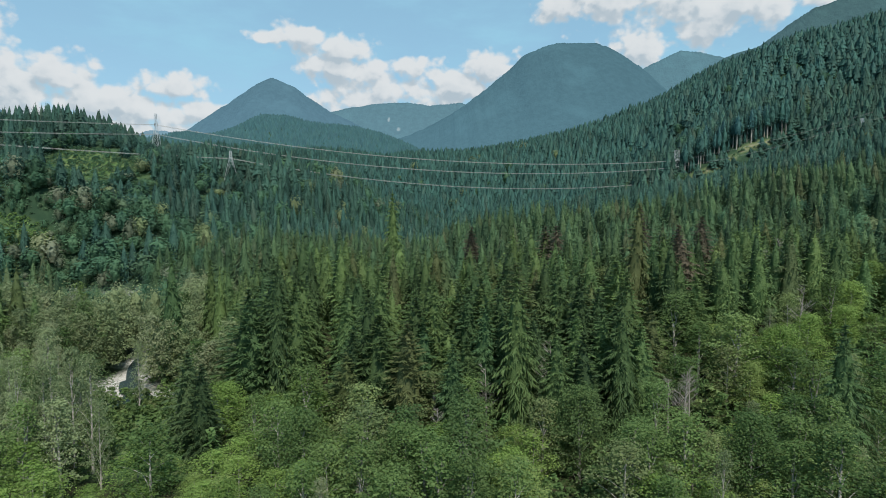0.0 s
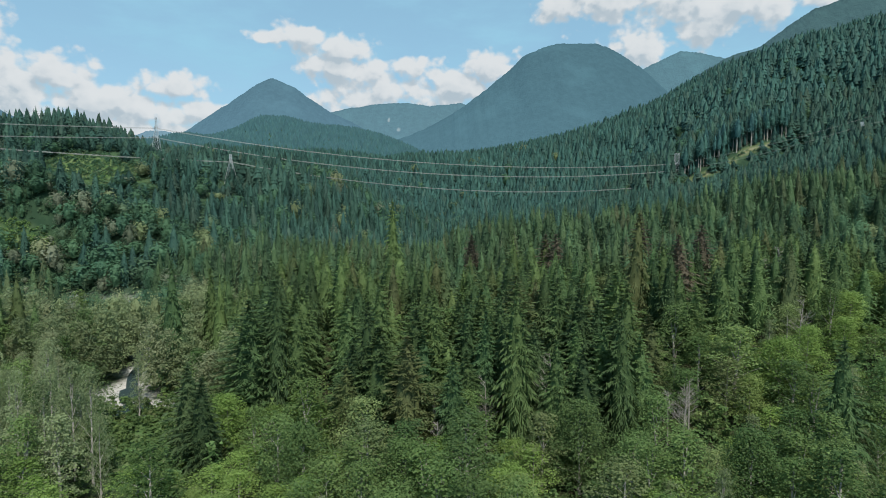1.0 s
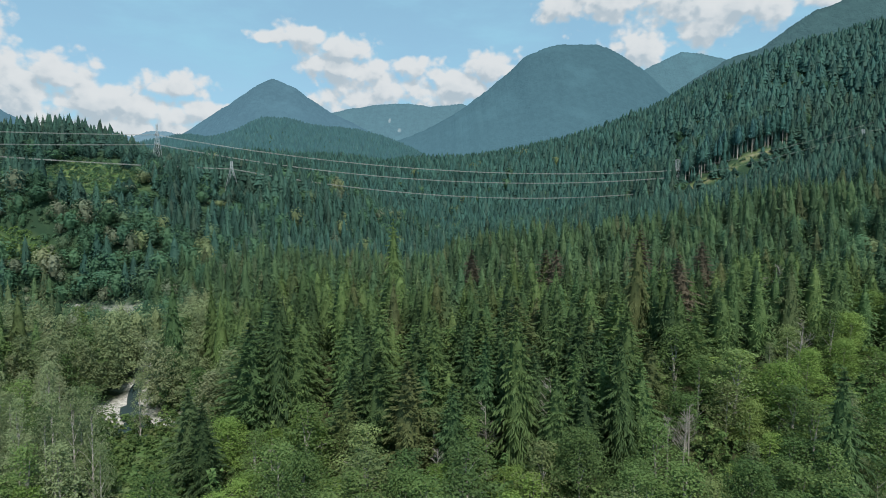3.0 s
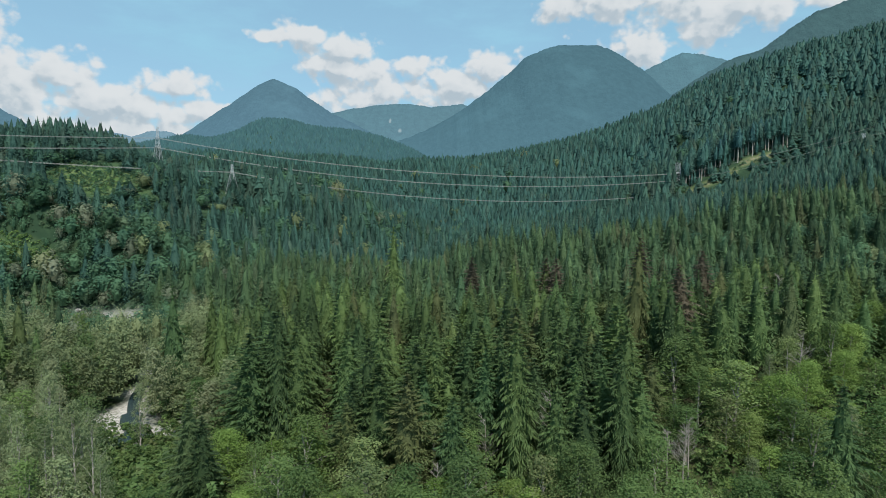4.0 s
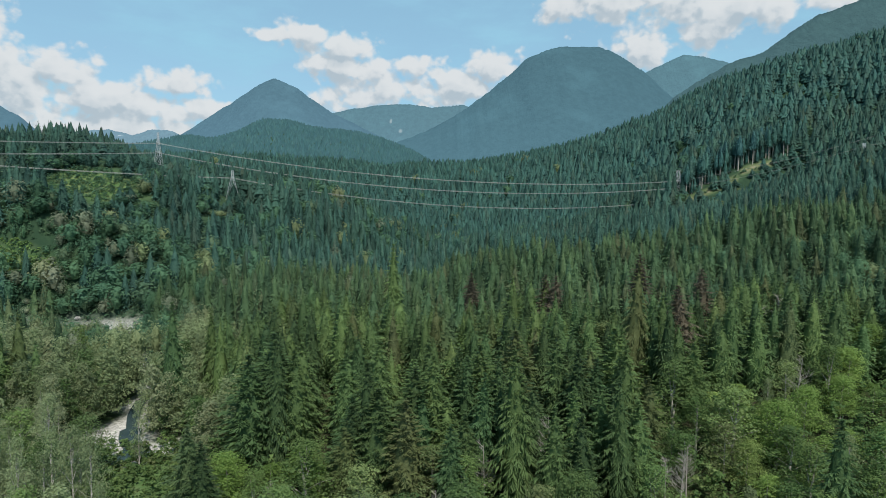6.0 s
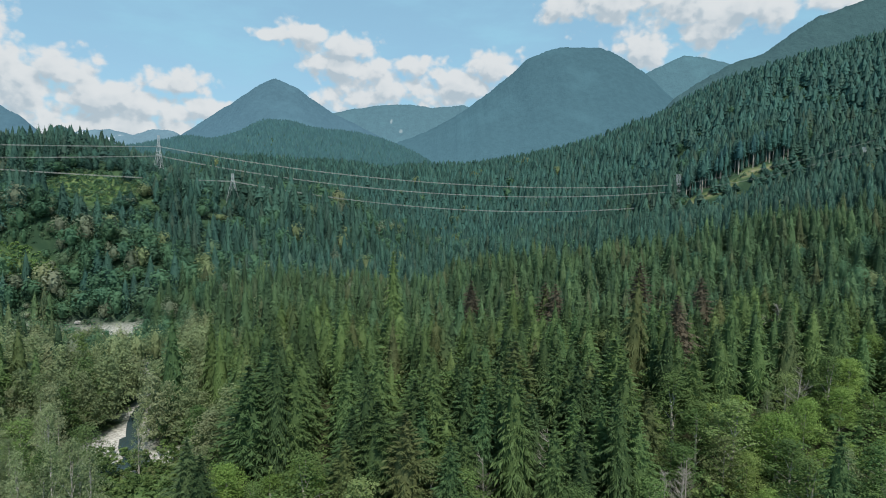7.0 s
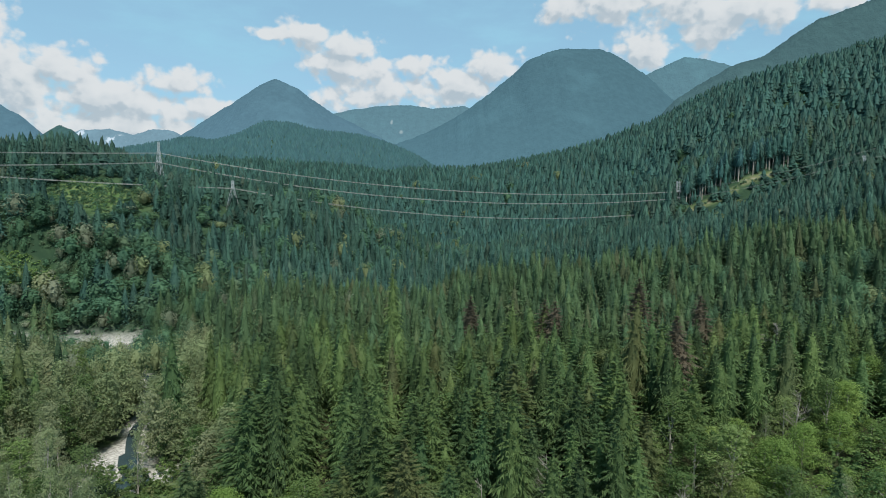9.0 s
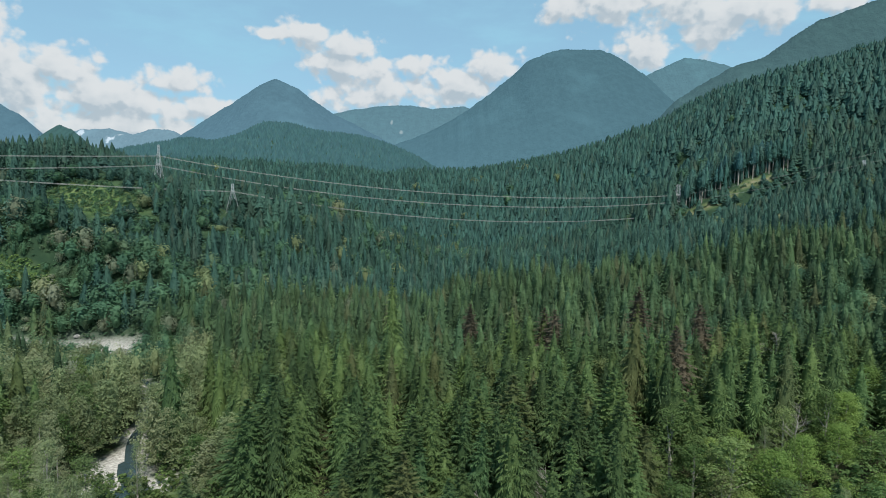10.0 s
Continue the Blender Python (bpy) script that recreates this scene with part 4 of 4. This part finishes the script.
# the forest behind, belt by belt
def belt(name, x0, x1, y0, y1, step, firs_shape, leafy_shape, fir_mat, fir_h, fir_r, seed, sight=True):
    rng = np.random.RandomState(seed)
    near, far = y0 - 25 * (y0 > NEAR_END), y1 + 25
    p = spread(rng, x0, x1, near, far, step)
    drift = 25 * waves(p[:, 0], p[:, 1], 55, 23)
    p = p[(p[:, 1] >= y0 + drift * (y0 > NEAR_END)) & (p[:, 1] < y1 + drift)]
    p = p[in_view(p) & free(p) & clear_of_big(p)]
    if sight:
        p = p[in_sight(p, ground_z(p[:, 0], p[:, 1]) + fir_h)]
    leafy = rng.random_sample(len(p)) < broadleaf_share(p[:, 0], p[:, 1])
    if not leafy_shape:
        leafy[:] = False
    q = p[~leafy]
    h = fir_h * rng.uniform(0.74, 1.14, len(q)) * stature(q[:, 0], q[:, 1]) * (1 + 0.15 * waves(q[:, 0], q[:, 1], 90, 21))
    stand("fir_forest", q, h, fir_r * rng.uniform(0.8, 1.2, len(q)), firs_shape, fir_mat, "dense stand of dark green firs " + name, "forest", seed + 1)
    q = p[leafy]
    if y0 > 380:
        q = q[rng.random_sample(len(q)) < 0.92]
    if leafy_shape and len(q):
        pale = rng.random_sample(len(q)) < np.where((q[:, 0] < -60) & (q[:, 1] < 330), 0.88, 0.12)
        tan = ~pale & (q[:, 0] < 40) & (rng.random_sample(len(q)) < np.where((q[:, 0] < -195) & (q[:, 1] < 425), 0.28, 0.05))
        for sel, mat, label in ((pale, mat_cotton_stuff, "stand of silvery cottonwoods "), (tan, mat_tan_stuff, "scattered pale tan half-bare cottonwoods "), (~pale & ~tan, mat_alder_stuff if y1 < 320 else mat_alder_haze, "stand of green alders and maples ")):
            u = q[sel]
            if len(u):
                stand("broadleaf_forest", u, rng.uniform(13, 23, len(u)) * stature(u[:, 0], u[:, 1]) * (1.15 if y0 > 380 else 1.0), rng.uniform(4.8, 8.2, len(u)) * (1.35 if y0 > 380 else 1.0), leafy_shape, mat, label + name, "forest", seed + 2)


belt("on the terrace", -270, 270, NEAR_END, 245, 7.6, MID_FIRS, MID_LEAFY, mat_fir_stuff, 29, 5.3, 31, False)
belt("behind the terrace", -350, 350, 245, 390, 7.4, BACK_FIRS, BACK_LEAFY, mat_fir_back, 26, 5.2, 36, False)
belt("below the ridge", -420, 420, 390, 540, 8.0, RIDGE_FIRS, FAR_LEAFY, mat_fir_mid_haze, 27, 5.6, 38)
belt("across the valley", -600, 600, 540, 720, 8.0, FAR_FIRS, FAR_LEAFY, mat_fir_mid_haze, 26, 5.8, 41)
belt("on the slopes", -900, 900, 720, 1100, 7.5, SLOPE_FIRS, FAR_LEAFY, mat_fir_far_haze, 24, 6.2, 51)
belt("on the far hills", -1900, 1900, 1100, 2600, 8.9, HILL_FIRS, None, mat_fir_hill_haze, 15, 6.6, 61)


# young growth that fills the gaps below the firs
rng = np.random.RandomState(77)
p = spread(rng, -220, 220, 128, 265, 7.0)
p = p[in_view(p) & free(p) & (rng.random_sample(len(p)) < 0.8)]
stand("undergrowth", p, rng.uniform(6, 13, len(p)), rng.uniform(2.6, 4.6, len(p)), YOUNG, mat_alder_stuff, "young broadleaved undergrowth between the firs", "undergrowth", 78)

p = spread(rng, 8, 46, 98, 130, 4.2)
p = p[clear_of_big(p[:, :2] + 0) | (np.hypot(p[:, 0] - 26, p[:, 1] - 115) < 14)]
stand("thicket", p, rng.uniform(4, 7.5, len(p)), rng.uniform(2.4, 3.6, len(p)), YOUNG, mat_alder_stuff, "low leafy thicket in front of the domed alder", "undergrowth", 79)

# young firs below the old ones on the steep slope
p = spread(rng, 340, 540, 715, 870, 8.0)
stand("young_firs", p, rng.uniform(9, 15, len(p)), rng.uniform(4.0, 5.5, len(p)), SLOPE_FIRS, mat_fir_far_haze, "young firs filling the steep wooded slope", "forest", 80)

# bushes on the meadows and in the glade
rng = np.random.RandomState(71)
p = spread(rng, -380, 370, 140, 660, 2.9)
p = p[(clearing_mask(p[:, 0], p[:, 1]) > 0.35) & (rng.random_sample(len(p)) < np.where(p[:, 0] > 200, 0.22, 0.95))]
more = spread(rng, -320, -140, 335, 440, 3.6)
p = np.concatenate([p, more[(gravel_mask(more[:, 0], more[:, 1]) < 0.3) & (rng.random_sample(len(more)) < 0.5)]])
for sel, mat, label in ((p[:, 1] < 300, mat_alder_stuff, "low light green shrubs in the riverside glade"), (p[:, 1] >= 300, mat_alder_haze, "low green shrubs in the clearings and on the bank")):
    u = p[sel]
    stand("shrubs", u, rng.uniform(1.2, 4.2, len(u)), rng.uniform(1.4, 3.0, len(u)), BUSHES, mat, label, "shrub", 72)

mat_meadow = leaf_material("meadow_brush", (0.12, 0.215, 0.066), (0.26, 0.38, 0.120), (0.26, 0.33, 0.14), "tint", 0.35, 1.2, 0.0, 0.3, 0.15, 0.4, 1.6)
rng = np.random.RandomState(73)
p = spread(rng, -340, -245, 396, 410, 1.7)
p = p[clearing_mask(p[:, 0], p[:, 1]) > 0.2]
stand("meadow_shrubs", p, rng.uniform(1.6, 3.4, len(p)), rng.uniform(1.3, 2.4, len(p)), BUSHES, mat_meadow, "bright green shrubs on the steep meadow", "shrub", 73)

# leafy wood on the bank across the gravel, green and tan
rng = np.random.RandomState(74)
p = spread(rng, -352, -205, 386, 428, 5.6)
p = p[(clearing_mask(p[:, 0], p[:, 1]) < 0.5) & (gravel_mask(p[:, 0], p[:, 1]) < 0.3)]
brownish = rng.random_sample(len(p)) < 0.26
for sel, mat, label in ((brownish, mat_tan_stuff, "pale tan cottonwoods on the far river bank"), (~brownish, mat_alder_haze, "green alders on the far river bank")):
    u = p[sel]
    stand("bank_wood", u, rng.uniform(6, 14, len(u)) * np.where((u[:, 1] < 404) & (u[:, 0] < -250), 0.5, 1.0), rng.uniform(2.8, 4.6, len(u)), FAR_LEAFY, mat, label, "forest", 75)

# tall edge trees whose bare trunks show above the cuts
edge_firs = []
for k in range(64):
    x = 252 + 1.8 * k + rng.uniform(-1.6, 1.6)
    edge_firs.append((x, 640 + 0.10 * (x - 300) + 6 + (k * 7 % 10) * 1.2 + rng.uniform(0, 4)))
for k in range(9):
    edge_firs.append((-338 + 3.0 * k + rng.uniform(-1.5, 1.5), 547 + rng.uniform(0, 10)))
edge_kinds = []
for crown, label in ((TALL_FIR, "tall fir with bare pale trunk beside the cut"), (FULL_FIR, "bushy fir at the edge of the cut")):
    tall = new("edge_fir")
    part("trunk", tube([(0, 0, -0.6), (0, 0, 12), (0, 0, 24), (0, 0, 35)], (0.46, 0.38, 0.27, 0.05), 6), mat_pale_bark, tall)
    part("crown", crown, mat_fir_edge_haze, tall)
    edge_kinds.append(tagged(tall, label, "conifer", "firs along the power line cut"))
placed = set()
for k, (x, y) in enumerate(edge_firs):
    kind = int(k % 5 in (1, 3) or x < 0)
    s = rng.uniform(0.55, 0.85) if kind else rng.uniform(0.72, 1.08)
    s *= 0.6 if x < 0 else 1.0
    w = s * rng.uniform(0.85, 1.25)
    m = pose(x, y, float(ground_z(x, y)), rng.uniform(-2, 2), rng.uniform(-2, 2), rng.uniform(0, 360)) @ Matrix.Diagonal((w, w, s, 1))
    if kind in placed:
        copy_thing(edge_kinds[kind], m)
    else:
        placed.add(kind)
        edge_kinds[kind].matrix_basis = m

# the wooded crest of the near ridge, and the two clumps beside the pylon
rng = np.random.RandomState(87)
p = np.concatenate([spread(rng, -424, -318, 560, 616, 6.6), spread(rng, -313, -305, 553, 576, 5.5), spread(rng, -291, -277, 558, 583, 5.5), spread(rng, -270, -250, 563, 590, 6.5)])
tall = np.where(p[:, 0] < -315, 22.5, 17.0) * rng.uniform(0.72, 1.15, len(p))
stand("ridge_firs", p, tall, rng.uniform(4.2, 6.0, len(p)), FAR_FIRS, mat_fir_mid_haze, "dark firs crowning the ridge beside the pylon", "forest", 88)



# the wood below and beside the flight
rng = np.random.RandomState(97)
p = spread(rng, -85, 85, -60, 100, 9.5)
p = p[~in_view(p) | (p[:, 1] < 78)]
stand("riverside_wood", p, rng.uniform(12, 19, len(p)), rng.uniform(4.8, 6.5, len(p)), YOUNG, mat_alder_stuff, "broadleaved riverside wood below the flight", "forest", 98)

# ---- boulders and driftwood on the bars ----
def boulder(rng, size):
    """A worn river stone: a rounded lump with flattened and dented sides."""
    bm = bmesh.new()
    bmesh.ops.create_icosphere(bm, subdivisions=2, radius=1.0)
    off = Vector(rng.uniform(0, 50, 3))
    for v in bm.verts:
        n = noise.fractal(v.co * 1.1 + off, 1.0, 2.0, 3)
        v.co *= 1 + 0.35 * n
        v.co.x *= size * 1.25
        v.co.y *= size
        v.co.z = max(v.co.z, -0.35) * size * 0.62
    me = bpy.data.meshes.new("boulder")
    bm.to_mesh(me)
    bm.free()
    me.materials.append(mat_rock)
    return tagged(new("boulder", me), "pale grey rounded boulder on the gravel bar", "boulder", "boulders on the gravel bars")


rng = np.random.RandomState(91)
stones = [boulder(rng, 1.0) for k in range(4)]
placed = set()
spots = [(-262 + 86 * u + rng.uniform(-2, 2), 371 + 5 * rng.normal(), rng.uniform(0.7, 1.6)) for u in np.linspace(0, 1, 44)]
spots += [(-118 + 22 * u + rng.uniform(-1, 1), 210 + 2.4 * rng.normal(), rng.uniform(0.4, 1.0)) for u in np.linspace(0, 1, 12)]
for x, y, size in spots:
    k = rng.randint(0, 4)
    m = pose(x, y, float(ground_z(x, y)) + 0.1 * size, 0, 0, rng.uniform(0, 360)) @ Matrix.Diagonal((size, size, size, 1))
    if k in placed:
        copy_thing(stones[k], m)
    else:
        placed.add(k)
        stones[k].matrix_basis = m
for k in range(7):
    x, y = -255 + 11 * k + rng.uniform(-3, 3), 370 + rng.uniform(-4, 5)
    n = rng.uniform(6, 12)
    log = new("driftwood_log", fill_mesh("driftwood_log", *tube([(0, 0, 0), (0.15, 0.1, n * 0.5), (0, 0, n)], (0.45, 0.38, 0.22), 7)))
    log.data.materials.append(mat_snag)
    log.matrix_basis = pose(x, y, float(ground_z(x, y)) + 0.7, 86, 0, rng.uniform(0, 360))
    tagged(log, "bleached driftwood log lying across the gravel", "log", "driftwood on the gravel bar")


# ---- dead trees ----
def dead_tree(rng, h):
    """A bare weathered stem with forking branches."""
    e = new("dead_tree")
    lean = rng.normal(size=2) * 0.03 * h
    part("trunk", tube([(0, 0, -0.5), (lean[0] * 0.3, lean[1] * 0.3, h * 0.5), (lean[0], lean[1], h)], (0.26, 0.18, 0.05), 6), mat_snag, e)
    for k in range(16):
        s = rng.uniform(0.34, 0.97)
        a, q = rng.uniform(0, 6.28), rng.uniform(0.16, 0.30) * h * (1.25 - s)
        b0 = (lean[0] * s, lean[1] * s, h * s)
        mid = (b0[0] + q * 0.5 * math.cos(a), b0[1] + q * 0.5 * math.sin(a), b0[2] + q * 0.40)
        limbs = []
        for u in (-0.7, -0.25, 0.3, 0.75):
            g = q * rng.uniform(0.75, 1.1)
            tip = (b0[0] + g * math.cos(a + u), b0[1] + g * math.sin(a + u), b0[2] + g * rng.uniform(0.6, 1.1))
            limbs.append(tube([mid, tip], (0.055, 0.02), 3))
            for v in (-0.5, 0.5):
                half = [(m + 0.5 * (p - m)) for m, p in zip(mid, tip)]
                limbs.append(tube([half, (half[0] + 0.35 * g * math.cos(a + u + v), half[1] + 0.35 * g * math.sin(a + u + v), half[2] + 0.3 * g)], (0.035, 0.015), 3))
        part("branch", joined([tube([b0, mid], (0.11, 0.06), 4)] + limbs), mat_snag, e)
    return tagged(e, "bare grey dead tree with forking branches", "dead tree", "dead trees in the forest")


rng = np.random.RandomState(83)
SNAGS = [(59, 148, 19), (56, 150, 16), (62, 152, 17), (122, 222, 24), (118, 226, 20), (11, 152, 19), (-1.5, 140, 14), (29, 158, 22), (100, 150, 18), (-43, 150, 13), (-66, 158, 14), (135, 235, 24), (104, 178, 19)]
for x, y, h in SNAGS:
    dead_tree(rng, h).location = (x, y, float(ground_z(x, y)))


# ---- power line ----
def bar(pieces, a, b, r):
    a, b = Vector(a), Vector(b)
    d = (b - a).normalized()
    n = d.orthogonal().normalized()
    q = d.cross(n)
    co = [tuple(p + (n * math.cos(k * 1.5708) + q * math.sin(k * 1.5708)) * r) for p in (a, b) for k in range(4)]
    tri = []
    for k in range(4):
        j = (k + 1) % 4
        tri += [(k, j, j + 4), (k, j + 4, k + 4)]
    pieces.append((np.array(co), np.array(tri)))


def lattice_tower(x, y, top, base_w, top_w, arms, label):
    """A tapering lattice mast: legs, braces, cross-arms and insulator strings as parts."""
    g = float(ground_z(x, y))
    h = top - g
    e = new("transmission_tower")
    e.location = (x, y, g)
    n = max(4, int(h / 7))
    level = [(h * (1 - (1 - k / n) ** 1.15), 0) for k in range(n + 1)]
    half = lambda z: (base_w + (top_w - base_w) * min(1.0, z / (h * 0.8))) / 2
    for sx, sy in ((1, 1), (1, -1), (-1, -1), (-1, 1)):
        pieces = []
        for (z0, _), (z1, _) in zip(level[:-1], level[1:]):
            bar(pieces, (sx * half(z0), sy * half(z0), z0 - 0.5 * (z0 == 0)), (sx * half(z1), sy * half(z1), z1), 0.13)
        part("leg", joined(pieces), mat_steel, e)
    for side in range(4):
        c, s = ((1, 0), (0, 1), (-1, 0), (0, -1))[side]
        pieces = []
        for (z0, _), (z1, _) in zip(level[:-1], level[1:]):
            w0, w1 = half(z0), half(z1)
            p = lambda u, w, z: (c * w - s * u * w, s * w + c * u * w, z)
            bar(pieces, p(-1, w0, z0), p(1, w1, z1), 0.06)
            bar(pieces, p(1, w0, z0), p(-1, w1, z1), 0.06)
            bar(pieces, p(-1, w1, z1), p(1, w1, z1), 0.06)
        part("brace", joined(pieces), mat_steel, e)
    for z, reach in arms:
        w = half(z - g)
        for u in (-1, 1):
            pieces = []
            for v in (-1, 1):
                bar(pieces, (v * w, u * w, z - g), (v * 0.2, u * reach, z - g + 0.6), 0.12)
                bar(pieces, (v * w, u * w, z - g + 1.8), (v * 0.2, u * reach, z - g + 0.6), 0.12)
            bar(pieces, (-w, u * w, z - g + 0.9), (w, u * w, z - g + 0.9), 0.10)
            arm = part("cross_arm", joined(pieces), mat_steel, e)
            discs = [(0, u * reach, z - g + 0.7 - 0.28 * k) for k in range(9)]
            part("insulator", tube(discs, [0.05 + 0.09 * (k % 2) for k in range(9)], 6), mat_snag, arm, "grey disc insulator string")
    return tagged(e, label, "pylon", "power line")


lattice_tower(-188, 548, 113.6, 9.5, 1.6, [(106.5, 4.0)], "grey lattice transmission tower among firs on the hillside")
lattice_tower(-259, 560, 148.0, 7.5, 1.3, [(138, 3.4), (129.5, 4.2)], "tall slender lattice pylon on the ridge")
lattice_tower(245, 648, 124.0, 5.0, 3.6, [(113, 4.0), (106, 4.0)], "square-topped steel tower beside the bench cut")
lattice_tower(388, 575, 146.0, 4.0, 2.0, [(142, 3.0)], "short lattice tower on the wooded slope")
lattice_tower(426, 590, 182.0, 6.0, 2.0, [(160, 4.0), (150, 4.0)], "lattice pylon high on the wooded slope")


def pole_frame(x, y, h, w):
    e = new("pole_frame")
    e.location = (x, y, float(ground_z(x, y)))
    for sx in (-1, 1):
        part("pole", tube([(sx * w / 2, 0, -1), (sx * w / 2, 0, h)], (0.35, 0.25), 7), mat_snag, e)
    pieces = []
    bar(pieces, (-w * 0.9, 0, h * 0.92), (w * 0.9, 0, h * 0.92), 0.22)
    part("cross_beam", joined(pieces), mat_snag, e)
    return tagged(e, "wooden two-pole frame carrying the lower line", "utility pole", "power line")


frame_z = 90 - float(ground_z(213, 660))
pole_frame(213, 660, max(12, frame_z + 1.5), 9)


def conductor(a, b, sag, thick=0.14, label="twin aluminium conductor hanging across the valley"):
    e = new("power_cable")
    for off in (-0.35, 0.35):
        pieces = []
        last = None
        for k in range(41):
            s = k / 40
            q = Vector(a).lerp(Vector(b), s) + Vector((0, off, -4 * sag * s * (1 - s) + off * 0.8))
            if last is not None:
                bar(pieces, last, q, thick)
            last = q
        part("wire", joined(pieces), mat_wire, e)
    return tagged(e, label, "cable", "power line")


conductor((-259, 560, 138), (245, 648, 113), 15.5)
conductor((-259, 560, 129.5), (245, 648, 106), 18)
conductor((-188, 548, 106.8), (213, 660, 89), 13.5)
conductor((-259, 560, 138), (-409, 361, 121), 1.3)
conductor((-259, 560, 129.5), (-409, 344, 110), 1.7)
conductor((-188, 548, 106.8), (-440, 410, 117), 2.5)
conductor((245, 648, 113), (426, 590, 160), 4, 0.05)
conductor((245, 648, 106), (388, 575, 143), 4, 0.05)
conductor((388, 575, 143), (520, 540, 175), 2, 0.05)
